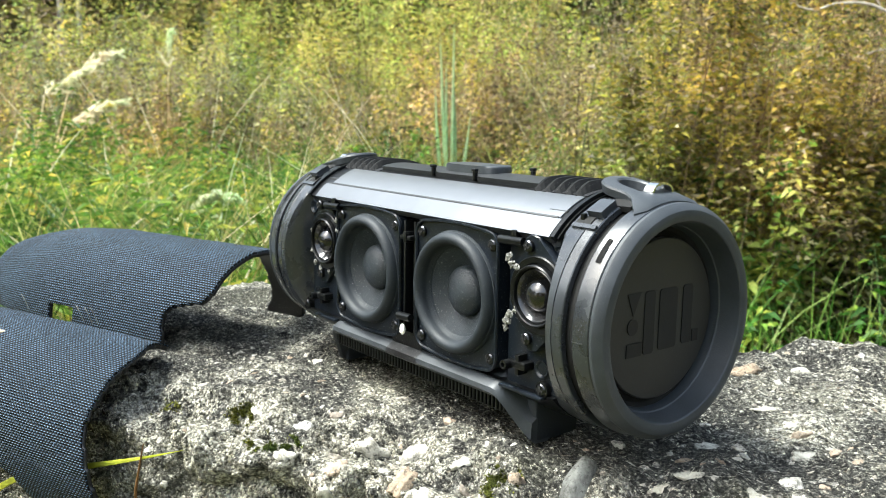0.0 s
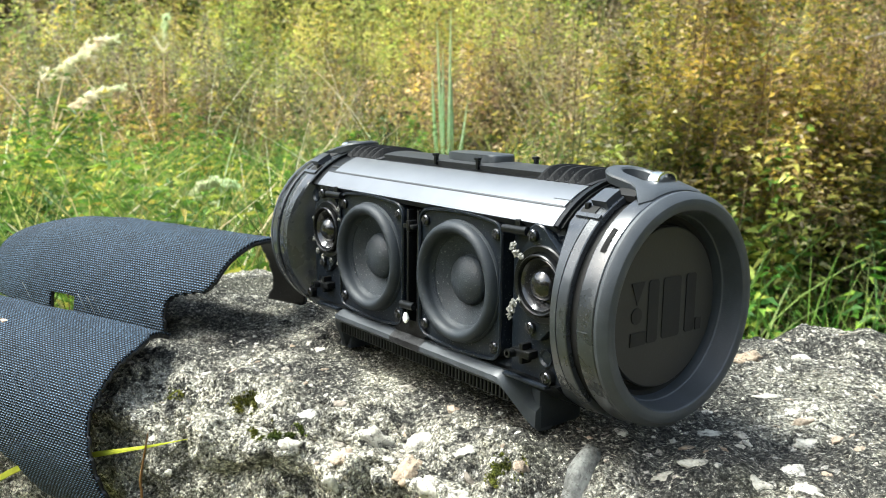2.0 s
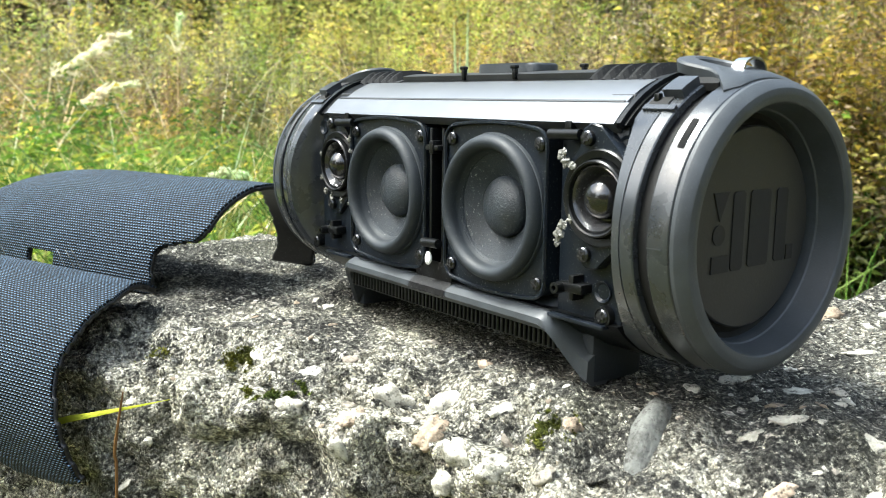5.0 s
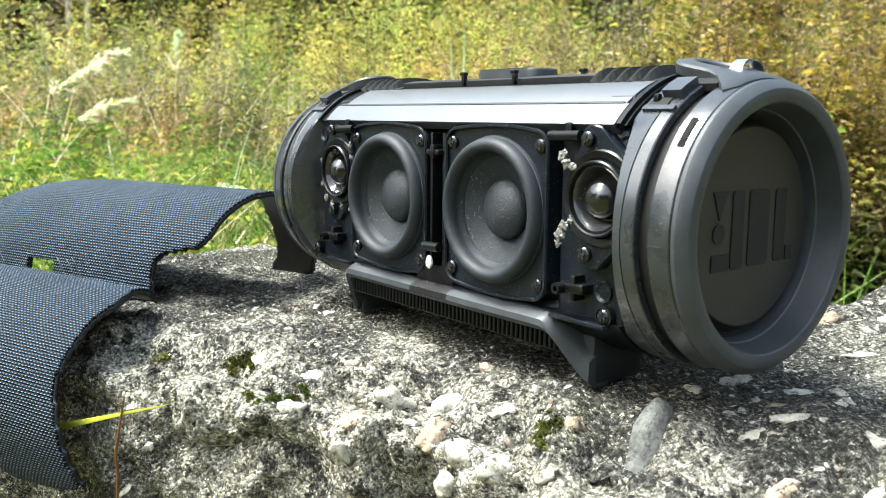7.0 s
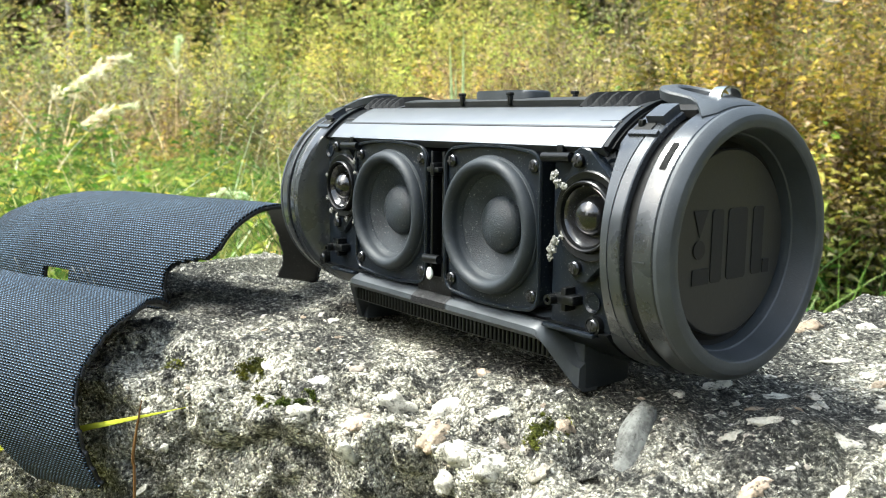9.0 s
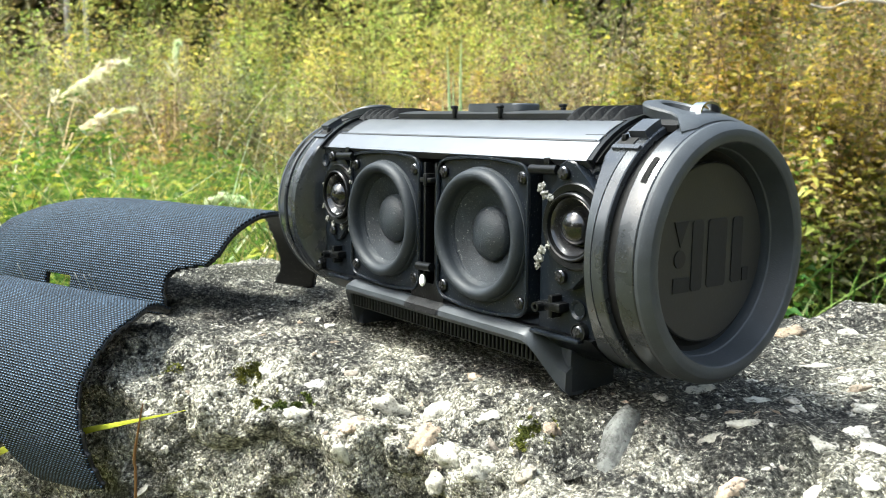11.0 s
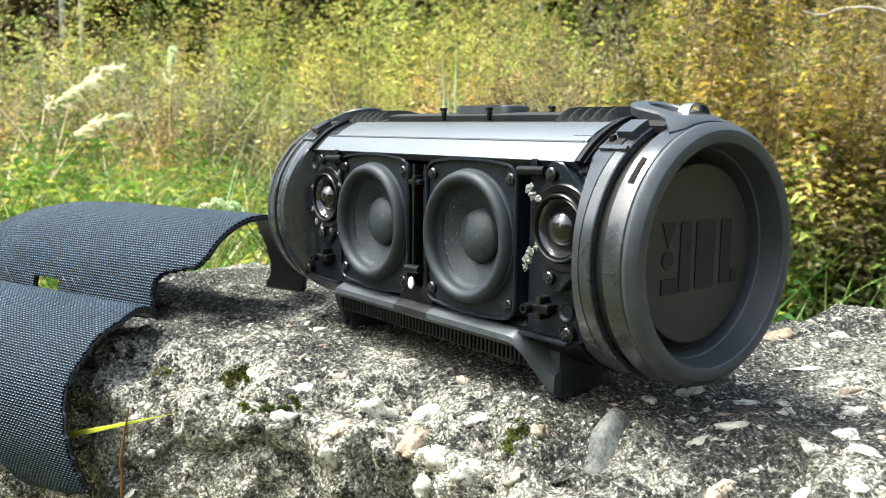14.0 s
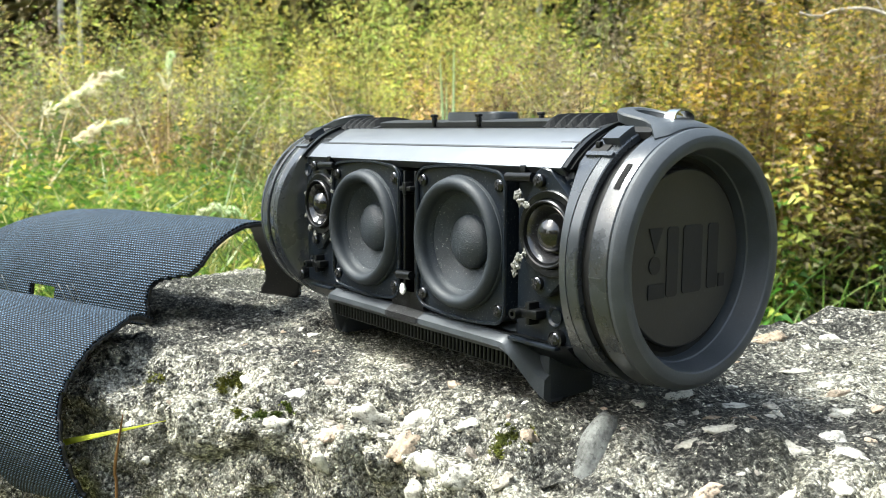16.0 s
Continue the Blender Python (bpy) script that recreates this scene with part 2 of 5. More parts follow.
def leafy(name, stops, patch_stops, through_light=0.35, rough=0.55, patch=2.4):
    """Leaves: each its own tone, with slow drifts of colour over the ground; light comes through."""
    m, n, l, b = material(name, rough, 0, 0.3)
    geo = n.new("ShaderNodeNewGeometry")
    tone = ramp(n, l, geo.outputs["Random Per Island"], stops)
    co = obj_coord(n)
    big = noise_tex(n, l, patch, 3, 0.6, co)
    drift = ramp(n, l, big.outputs["Fac"], patch_stops)
    spots = noise_tex(n, l, 60, 3, 0.6, co)
    sp = ramp(n, l, spots.outputs["Fac"], [(0.3, (0.72, 0.68, 0.6)), (0.6, (1.1, 1.1, 1.1))])
    hue = noise_tex(n, l, patch * 0.55, 2, 0.5, co)
    turn = ramp(n, l, hue.outputs["Fac"], [(0.36, (0.74, 1.04, 0.8)), (0.5, (1, 1, 1)), (0.64, (1.12, 1.0, 0.90))])
    c = mixcol(n, l, 1.0, mixcol(n, l, 1.0, tone.outputs[0], drift.outputs[0], "MULTIPLY"), sp.outputs[0], "MULTIPLY")
    c = mixcol(n, l, 1.0, c, turn.outputs[0], "MULTIPLY")
    l.new(c, b.inputs["Base Color"])
    tr = n.new("ShaderNodeBsdfTranslucent")
    l.new(c, tr.inputs["Color"])
    mx = n.new("ShaderNodeMixShader")
    mx.inputs[0].default_value = through_light
    l.new(b.outputs[0], mx.inputs[1])
    l.new(tr.outputs[0], mx.inputs[2])
    l.new(mx.outputs[0], n["Material Output"].inputs["Surface"])
    return m


DRIFT = [(0.34, (0.33, 0.34, 0.30)), (0.5, (0.82, 0.82, 0.78)), (0.66, (1.55, 1.46, 1.28))]
LEAF_GREEN = leafy("green_leaves", [(0.0, (0.03, 0.075, 0.012)), (0.35, (0.075, 0.175, 0.025)), (0.65, (0.16, 0.28, 0.05)), (0.82, (0.36, 0.42, 0.08)), (1.0, (0.50, 0.43, 0.10))], DRIFT, 0.45)
LEAF_YELLOW = leafy("yellow_autumn_leaves", [(0.0, (0.12, 0.16, 0.03)), (0.25, (0.33, 0.32, 0.07)), (0.5, (0.58, 0.47, 0.09)), (0.68, (0.38, 0.28, 0.12)), (0.8, (0.46, 0.40, 0.30)), (0.9, (0.14, 0.09, 0.045)), (1.0, (0.18, 0.26, 0.05))], DRIFT, 0.45)
LEAF_BROWN = leafy("brown_withered_leaves", [(0.0, (0.05, 0.032, 0.020)), (0.25, (0.185, 0.136, 0.085)), (0.48, (0.37, 0.292, 0.180)), (0.62, (0.64, 0.54, 0.36)), (0.70, (0.56, 0.46, 0.10)), (0.78, (0.34, 0.32, 0.08)), (0.88, (0.24, 0.16, 0.10)), (1.0, (0.17, 0.20, 0.06))], DRIFT, 0.46)
GRASS = leafy("grass_blades", [(0.0, (0.05, 0.11, 0.02)), (0.4, (0.13, 0.24, 0.045)), (0.7, (0.28, 0.34, 0.09)), (1.0, (0.52, 0.45, 0.24))], DRIFT, 0.45)
STRAW = leafy("straw", [(0.0, (0.70, 0.62, 0.46)), (1.0, (0.86, 0.79, 0.62))], [(0.3, (0.9, 0.9, 0.9)), (0.7, (1.1, 1.1, 1.1))], 0.6)
STEM = leafy("dry_stems", [(0.0, (0.08, 0.055, 0.035)), (0.6, (0.20, 0.14, 0.08)), (1.0, (0.18, 0.2, 0.07))], DRIFT, 0.05)
REED = leafy("reed_blades", [(0.0, (0.44, 0.62, 0.36)), (0.6, (0.58, 0.70, 0.46)), (1.0, (0.72, 0.74, 0.56))], [(0.3, (0.9, 0.9, 0.9)), (0.7, (1.1, 1.1, 1.1))])
WOODS = leafy("far_foliage", [(0.0, (0.10, 0.115, 0.06)), (0.5, (0.20, 0.215, 0.10)), (0.8, (0.34, 0.32, 0.15)), (1.0, (0.50, 0.43, 0.18))], [(0.3, (0.6, 0.65, 0.6)), (0.7, (1.2, 1.15, 1.0))], 0.3, 0.6, 0.12)
LEAF_LIME = leafy("pale_lime_leaves", [(0.0, (0.30, 0.36, 0.08)), (0.4, (0.52, 0.54, 0.14)), (0.75, (0.66, 0.62, 0.22)), (1.0, (0.38, 0.34, 0.16))], DRIFT, 0.5)
FLUFF = leafy("dry_panicles", [(0.0, (0.16, 0.115, 0.09)), (0.5, (0.30, 0.24, 0.19)), (1.0, (0.50, 0.43, 0.34))], DRIFT, 0.4)
MOSS = leafy("moss", [(0.0, (0.05, 0.062, 0.012)), (0.7, (0.15, 0.165, 0.028)), (1.0, (0.25, 0.26, 0.04))], DRIFT, 0.1, 0.9, 40)


def bark():
    m, n, l, b = material("birch_bark", 0.85)
    co = obj_coord(n)
    a = noise_tex(n, l, 6, 5, 0.7, co)
    c = ramp(n, l, a.outputs["Fac"], [(0.38, (0.05, 0.045, 0.04)), (0.5, (0.34, 0.33, 0.30)), (0.7, (0.55, 0.54, 0.5))])
    l.new(c.outputs[0], b.inputs["Base Color"])
    bump(n, l, b, a.outputs["Fac"], 0.6, 0.02)
    return m


BARK = bark()


def soil():
    m, n, l, b = material("leaf_litter_soil", 0.95, 0, 0.2)
    co = obj_coord(n)
    a = noise_tex(n, l, 0.7, 5, 0.6, co)
    d = noise_tex(n, l, 22, 6, 0.7, co)
    c1 = ramp(n, l, d.outputs["Fac"], [(0.3, (0.03, 0.028, 0.014)), (0.5, (0.09, 0.09, 0.03)), (0.7, (0.22, 0.18, 0.08))])
    c2 = ramp(n, l, a.outputs["Fac"], [(0.35, (0.7, 0.9, 0.6)), (0.65, (1.2, 1.1, 0.9))])
    l.new(mixcol(n, l, 1.0, c1.outputs[0], c2.outputs[0], "MULTIPLY"), b.inputs["Base Color"])
    bump(n, l, b, d.outputs["Fac"], 1.0, 0.03)
    return m


SOIL = soil()


# ---- mesh helpers ----
def mesh_ob(name, bm, mat, smooth=True, sharp=32):
    me = bpy.data.meshes.new(name)
    bmesh.ops.recalc_face_normals(bm, faces=bm.faces[:])
    bm.to_mesh(me)
    bm.free()
    me.materials.append(mat)
    if smooth:
        me.shade_smooth()
        me.set_sharp_from_angle(angle=radians(sharp))
    return new(name, me)


ROOTS = {}


def thing(name, at, label, category, group="", kind=""):
    ob = new(name)
    ob.empty_display_size = 0.02
    ob.location = at
    ROOTS[ob] = Vector(at)
    return tagged(ob, label, category, group, kind)


def adopt(ob, parent):
    """Parts are shaped in world places; the parent's own offset is taken back."""
    ob.parent = parent
    if parent in ROOTS:
        ob.matrix_parent_inverse = Matrix.Translation(-ROOTS[parent])
    return ob


def part(name, bm, mat, parent, label="", smooth=True, sharp=32):
    ob = adopt(mesh_ob(name, bm, mat, smooth, sharp), parent)
    return tagged(ob, label)


def shared(name, me, m, parent):
    ob = new(name, me)
    ob.matrix_basis = m
    return adopt(ob, parent)


def raw_mesh(name, verts, faces, mats, index=None, smooth=False):
    """A mesh from arrays of corners and triangles."""
    me = bpy.data.meshes.new(name)
    v = np.ascontiguousarray(verts, dtype=np.float32)
    f = np.ascontiguousarray(faces, dtype=np.int32)
    k = f.shape[1]
    me.vertices.add(len(v))
    me.vertices.foreach_set("co", v.ravel())
    me.loops.add(f.size)
    me.loops.foreach_set("vertex_index", f.ravel())
    me.polygons.add(len(f))
    me.polygons.foreach_set("loop_start", np.arange(0, f.size, k, dtype=np.int32))
    for mm in mats:
        me.materials.append(mm)
    if index is not None:
        me.polygons.foreach_set("material_index", np.asarray(index, dtype=np.int32))
    me.update(calc_edges=True)
    me.validate()
    if smooth:
        me.shade_smooth()
    return me


def grid_bm(rows, wrap_u=False, wrap_v=False):
    """A sheet through a table of points."""
    bm = bmesh.new()
    vs = [[bm.verts.new(p) for p in row] for row in rows]
    nu, nv = len(vs), len(vs[0])
    for i in range(nu if wrap_u else nu - 1):
        for j in range(nv if wrap_v else nv - 1):
            a, b2 = vs[i][j], vs[(i + 1) % nu][j]
            c, d = vs[(i + 1) % nu][(j + 1) % nv], vs[i][(j + 1) % nv]
            if len({a, b2, c, d}) == 4:
                bm.faces.new((a, b2, c, d))
    return bm


def lathe(profile, to_world, steps=72):
    """Turns a profile of (along, radius) round the local axis; to_world takes (along, cos r, sin r)."""
    rows = []
    for k in range(steps):
        a = 2 * math.pi * k / steps
        rows.append([to_world(x, r * math.cos(a), r * math.sin(a)) for x, r in profile])
    bm = grid_bm(rows, wrap_u=True)
    bmesh.ops.remove_doubles(bm, verts=bm.verts[:], dist=1e-6)
    return bm


def box_bm(lo, hi, bev=0.0, seg=2):
    bm = bmesh.new()
    bmesh.ops.create_cube(bm, size=1)
    for v in bm.verts:
        v.co = Vector([(a + b2) / 2 + c * (b2 - a) for a, b2, c in zip(lo, hi, v.co)])
    if bev:
        bmesh.ops.bevel(bm, geom=bm.edges[:], offset=bev, segments=seg, profile=0.5, affect="EDGES")
    return bm


def prism_bm(outline, lo, hi, place, bev=0.0):
    """An outline of (a, b) points drawn out from lo to hi; place(a, b, depth) gives the world point."""
    bm = bmesh.new()
    f0 = [bm.verts.new(place(a, b2, lo)) for a, b2 in outline]
    f1 = [bm.verts.new(place(a, b2, hi)) for a, b2 in outline]
    bm.faces.new(f0)
    top = bm.faces.new(f1[::-1])
    k = len(outline)
    for i in range(k):
        bm.faces.new((f0[i], f0[(i + 1) % k], f1[(i + 1) % k], f1[i]))
    if bev:
        bmesh.ops.bevel(bm, geom=list(top.edges), offset=bev, segments=2, profile=0.5, affect="EDGES")
    return bm


def tube_bm(points, radius, sides=8, flat=1.0):
    pts = [Vector(p) for p in points]
    rows = []
    for i, p in enumerate(pts):
        d = (pts[min(i + 1, len(pts) - 1)] - pts[max(i - 1, 0)]).normalized()
        side = d.cross(Vector((0.13, 0.31, 0.94))).normalized()
        up = side.cross(d)
        r = float(radius[i] if isinstance(radius, (list, tuple)) else radius)
        rows.append([p + r * (math.cos(2 * math.pi * j / sides) * side + flat * math.sin(2 * math.pi * j / sides) * up) for j in range(sides)])
    bm = grid_bm(rows, wrap_v=True)
    for ring in (0, len(pts) - 1):
        bm.verts.ensure_lookup_table()
        bm.faces.new([bm.verts[ring * sides + j] for j in range(sides)])
    return bm


from mathutils.bvhtree import BVHTree

# ---- the ground and the concrete block ----
GROUND = -0.56
rng = np.random.default_rng(5)
AHEAD, ASIDE = Vector((-0.79, 0.613, 0)), Vector((0.613, 0.79, 0))
CAMX, CAMY = 0.35, -0.26


def meadow(d, s):
    """The place on the ground d metres ahead of the block's near side and s metres aside."""
    return CAMX + d * AHEAD.x + s * ASIDE.x, CAMY + d * AHEAD.y + s * ASIDE.y


def ground_height(x, y):
    r = math.hypot(x, y)
    return GROUND + 0.05 * noise.noise((x * 0.6, y * 0.6, 2.0)) * min(1, r / 2) + 0.010 * max(0, r - 6)


rows = []
radii = [0.02] + [0.25 * 1.17 ** k for k in range(48)]
for k in range(72):
    a = 2 * math.pi * k / 72
    rows.append([(r * math.cos(a), r * math.sin(a), ground_height(r * math.cos(a), r * math.sin(a))) for r in radii])
tagged(mesh_ob("ground", grid_bm(rows, wrap_u=True), SOIL), "damp soil with leaf litter under autumn weeds", "ground", kind="structure")

BU, BV = Vector((0.905, 0.425, 0)), Vector((-0.425, 0.905, 0))
FRONT, BACK, TOP = -0.068, 0.215, -0.0975


def block_point(u, v, z):
    return BU * u + BV * v + Vector((0, 0, z))


def smooth01(a, b2, x):
    t = min(1, max(0, (x - a) / (b2 - a)))
    return t * t * (3 - 2 * t)


def top_height(u, v):
    """The block's worn top: flat in the middle, falling to a broken front edge."""
    z = TOP - 0.014 * (1 - smooth01(FRONT, -0.02, v)) + 0.006 * smooth01(0.10, 0.24, v) * smooth01(0.05, 0.3, u)
    z += 0.004 * smooth01(0.1, 0.3, u)
    p = Vector((u, v, 0))
    calm = 0.35 + 0.65 * max(smooth01(0.11, 0.15, abs(u - 0.01)), 1 - smooth01(-0.04, -0.01, v), smooth01(0.10, 0.14, v))
    back = smooth01(0.13, 0.2, v)
    z += back * (0.009 * noise.noise(p * 17 + Vector((2, 8, 0))) + 0.005 * noise.noise(p * 40) + 0.007 * smooth01(0.12, 0.26, u))
    z += calm * (0.0035 * noise.noise(p * 22) + 0.0022 * noise.noise(p * 60 + Vector((3, 1, 7))))
    return z


def block_profile():
    """Steps across the block: (v, z) of the front foot, front face, top, back face."""
    pts = [(FRONT - 0.02, z) for z in np.linspace(GROUND - 0.05, -0.30, 10)]
    pts += [(FRONT - 0.004 - 0.016 * (t ** 2), TOP - 0.025 - 0.18 * t) for t in np.linspace(1, 0.02, 80)]
    for a in np.linspace(0, 90, 10)[1:]:
        pts.append((FRONT + 0.012 - 0.012 * math.cos(radians(a)) - 0.004 * math.cos(radians(a)), TOP - 0.024 + 0.01 * math.sin(radians(a))))
    pts += [(v, None) for v in np.linspace(FRONT + 0.0135, BACK, 185)]
    pts += [(BACK + 0.012 * t, TOP - 0.005 - 0.02 * t) for t in (0.4, 1.0)]
    pts += [(BACK + 0.02, z) for z in np.linspace(TOP - 0.05, GROUND - 0.05, 8)]
    return pts


profile = block_profile()
us = np.concatenate([np.linspace(-0.325, -0.318, 3, endpoint=False), np.linspace(-0.318, 0.27, 430, endpoint=False), np.linspace(0.27, 0.8, 60)])
verts = np.zeros((len(us), len(profile), 3), np.float32)
crust = np.zeros((len(us), len(profile)), np.float32)
for i, u in enumerate(us):
    for j, (v, z) in enumerate(profile):
        if z is None:
            p = Vector((u, v, top_height(u, v)))
            nrm = Vector((0, -0.25 * (1 - smooth01(FRONT, -0.03, v)), 1))
            amp = 1.0 - 0.75 * smooth01(-0.045, 0.0, v)
        else:
            p = Vector((u, v, z))
            nrm = Vector((0, -1 if v < 0 else 1, 0.35 if z > -0.13 else 0.05))
            amp = 1.0
        q = p * 1.0
        big = noise.noise(q * 17 + Vector((5, 2, 1))) * 0.012 + noise.noise(q * 42) * 0.0095 + noise.noise(q * 90) * 0.003
        rough_n = noise.noise(q * 150) * 0.0027 + noise.noise(q * 340) * 0.0012
        cell = noise.voronoi(q * 95)[0][0]
        bumpy = 0.0014 * max(0.0, 0.42 - cell) / 0.42
        bumpy -= 0.010 * amp * max(0.0, 0.16 - abs(noise.noise(q * 24 + Vector((1, 7, 3))))) / 0.16 * (0.5 + noise.noise(q * 11))
        p = p + nrm * (big * amp + rough_n * (0.45 + 0.75 * amp) + bumpy)
        under = 0.0030 * (1 - smooth01(-0.134, -0.124, p.z + 0.010 * noise.noise(Vector((u * 14, 3, 0))))) * (1 - smooth01(FRONT, 0.03, v)) * (1 - smooth01(0.02, 0.10, u))
        lean_out = under + (0.010 - 0.036 * smooth01(-0.04, 0.16, u)) * (1 - smooth01(FRONT, 0.03, v))
        verts[i, j] = block_point(p.x, p.y + lean_out, p.z)
        edge_zone = (1 - smooth01(-0.05, -0.015, v)) * smooth01(-0.15, -0.122, p.z)
        crust[i, j] = min(1, max(0, (0.50 + 0.28 * (1 - smooth01(-0.150, -0.128, p.z)) * (1 - smooth01(-0.04, 0.04, u)) if z is not None else 0.05) - 0.40 * smooth01(0.0, 0.06, u) * (1 - smooth01(0.11, 0.19, u)) + 1.05 * edge_zone + 1.5 * noise.noise(q * 26 + Vector((9, 4, 2)))))
nu, nv = len(us), len(profile)
idx = np.arange(nu * nv).reshape(nu, nv)
faces = np.stack([idx[:-1, :-1], idx[1:, :-1], idx[1:, 1:], idx[:-1, 1:]], -1).reshape(-1, 4)
block_mesh = raw_mesh("concrete_block", verts.reshape(-1, 3), faces, [CONCRETE], smooth=True)
bmb = bmesh.new()
bmb.from_mesh(block_mesh)
bmb.verts.ensure_lookup_table()
for i in (0, nu - 1):
    bmb.faces.new([bmb.verts[int(idx[i, j])] for j in range(nv)])
bmesh.ops.recalc_face_normals(bmb, faces=bmb.faces[:])
bmb.to_mesh(block_mesh)
bmb.free()
layer = block_mesh.attributes.new("crust", "FLOAT", "POINT")
layer.data.foreach_set("value", crust.ravel())
block = tagged(new("concrete_block", block_mesh), "old weathered concrete block with gravel and lichen crust", "concrete block")


TREE = BVHTree.FromPolygons([Vector(p) for p in verts.reshape(-1, 3)], faces.tolist())


def surface(x, y):
    """The point and the slope of the block's top at a world place."""
    at, nrm, _, _ = TREE.ray_cast(Vector((x, y, 0.5)), Vector((0, 0, -1)))
    return at, nrm


# ---- weeds, grass and woods ----
def unit(a):
    return a / np.maximum(np.linalg.norm(a, axis=-1, keepdims=True), 1e-9)


class Leaves:
    """Collects leaves (four corners, folded along the middle) and thin stems."""

    def __init__(self):
        self.v, self.f, self.m, self.count = [], [], [], 0

    def put(self, v, f, mat):
        self.v.append(v.reshape(-1, 3))
        self.f.append(f + self.count)
        self.m.append(np.full(len(f), mat))
        self.count += len(self.v[-1])

    def leaves(self, base, along, length, width, mat, droop=0.25):
        n = len(base)
        along = unit(along)
        side = unit(np.cross(along, np.array([0, 0, 1.0]) + 0.35 * rng.normal(size=(n, 3))))
        up = np.cross(side, along)
        length, width = length[:, None], width[:, None]
        tip = base + along * length - np.array([0, 0, 1.0]) * length * droop
        left = base + along * length * 0.38 + side * width * 0.5 + up * width * 0.22
        right = base + along * length * 0.38 - side * width * 0.5 + up * width * 0.22
        v = np.stack([base, left, tip, right], 1)
        k = np.arange(n)[:, None, None] * 4
        f = (np.array([[0, 1, 2], [2, 3, 0]])[None] + k).reshape(-1, 3)
        self.put(v, f, mat)

    def ribbons(self, paths, width, mat):
        """Blades and stems: paths (n, k, 3), widths (n,), tapering to the tip."""
        n, k, _ = paths.shape
        t = np.linspace(0, 1, k)
        taper = np.clip(1.05 - t ** 2, 0.06, 1)
        d = unit(paths[:, -1] - paths[:, 0])
        ang = rng.uniform(0, 6.28, n)
        side = unit(np.cross(d, np.stack([np.cos(ang), np.sin(ang), 0.2 * np.ones(n)], -1)))
        off = side[:, None] * (width[:, None] * taper[None])[..., None] * 0.5
        v = np.stack([paths - off, paths + off], 2)
        a = (np.arange(n)[:, None] * 2 * k + np.arange(k - 1)[None] * 2)[..., None]
        f = np.concatenate([a + np.array([0, 1, 3]), a + np.array([0, 3, 2])], 1).reshape(-1, 3)
        self.put(v, f, mat)

    def done(self, name, mats, label, category, kind="stuff"):
        me = raw_mesh(name, np.concatenate(self.v), np.concatenate(self.f), mats, np.concatenate(self.m))
        return tagged(new(name, me), label, category, kind=kind)


def scatter(n, d0, d1, spread, s_lo=-9.0, s_hi=9.0, power=0.7):
    """n places ahead: (x, y, z), thicker near at hand, within the fan of the view."""
    d = d0 + (d1 - d0) * rng.uniform(0, 1, n) ** (1 / power)
    s = np.clip(rng.uniform(-1, 1, n) * spread * d, s_lo, s_hi)
    x = CAMX + d * AHEAD.x + s * ASIDE.x
    y = CAMY + d * AHEAD.y + s * ASIDE.y
    # the reeds stand in a gap of the weeds
    keep = (np.abs(s / d - 0.03) > 0.045) | (d < 3.1) | (d > 4.7)
    x, y = x[keep], y[keep]
    z = np.array([ground_height(a, b2) for a, b2 in zip(x, y)])
    return np.stack([x, y, z], -1)


def stems(roots, heights, lean):
    n = len(roots)
    a = rng.uniform(0, 6.28, n)
    push = np.stack([np.cos(a), np.sin(a), np.zeros(n)], -1) * (lean * heights * rng.uniform(0.2, 1, n))[:, None]
    t = np.linspace(0, 1, 6)[None, :, None]
    return roots[:, None] + np.array([0, 0, 1.0]) * heights[:, None, None] * t + push[:, None] * t ** 2


def on_stem(paths, t):
    """Points at t (n, k) along the paths."""
    n, s, _ = paths.shape
    q = t * (s - 1)
    i = np.minimum(q.astype(int), s - 2)
    w = (q - i)[..., None]
    r = np.arange(n)[:, None]
    return paths[r, i] * (1 - w) + paths[r, i + 1] * w


def weeds(store, roots, h0, h1, per, leaf, wide, mat, stem_mat, t0=0.15, lean=0.25, rise=0.35, droop=0.3, stem=0.005, side=0.0, climb=None, tuft=0.0):
    n = len(roots)
    if n == 0:
        return
    heights = rng.uniform(h0, h1, n)
    heights *= np.array([0.82 + 0.55 * noise.noise((a * 1.1, b2 * 1.1, h1)) for a, b2 in roots[:, :2]])
    if climb:
        heights *= 0.5 + 0.5 * np.clip((bearings(roots) - climb[0]) / (climb[1] - climb[0]), 0, 1)
    paths = stems(roots, heights, lean)
    store.ribbons(paths, np.full(n, stem), stem_mat)
    t = rng.uniform(t0, 1, (n, per))
    if tuft:
        t = np.clip(rng.uniform(t0, 1, (n, 1)) + rng.normal(0, tuft, (n, per)), t0, 1)
    at = on_stem(paths, t)
    a = rng.uniform(0, 6.28, (n, per))
    out = np.stack([np.cos(a), np.sin(a), rng.normal(rise, 0.35, (n, per))], -1)
    if side:
        at = at + unit(out) * (rng.uniform(0, side, (n, per)) * (1.15 - t))[..., None]
    size = leaf * rng.uniform(0.5, 1.25, (n, per)) * (1.15 - 0.6 * t)
    store.leaves(at.reshape(-1, 3), out.reshape(-1, 3), size.ravel(), (size * wide).ravel(), mat, droop)


def blades(store, roots, h0, h1, wide, mat, lean=0.7):
    n = len(roots)
    heights = rng.uniform(h0, h1, n)
    store.ribbons(stems(roots, heights, lean), np.full(n, wide) * rng.uniform(0.6, 1.3, n), mat)


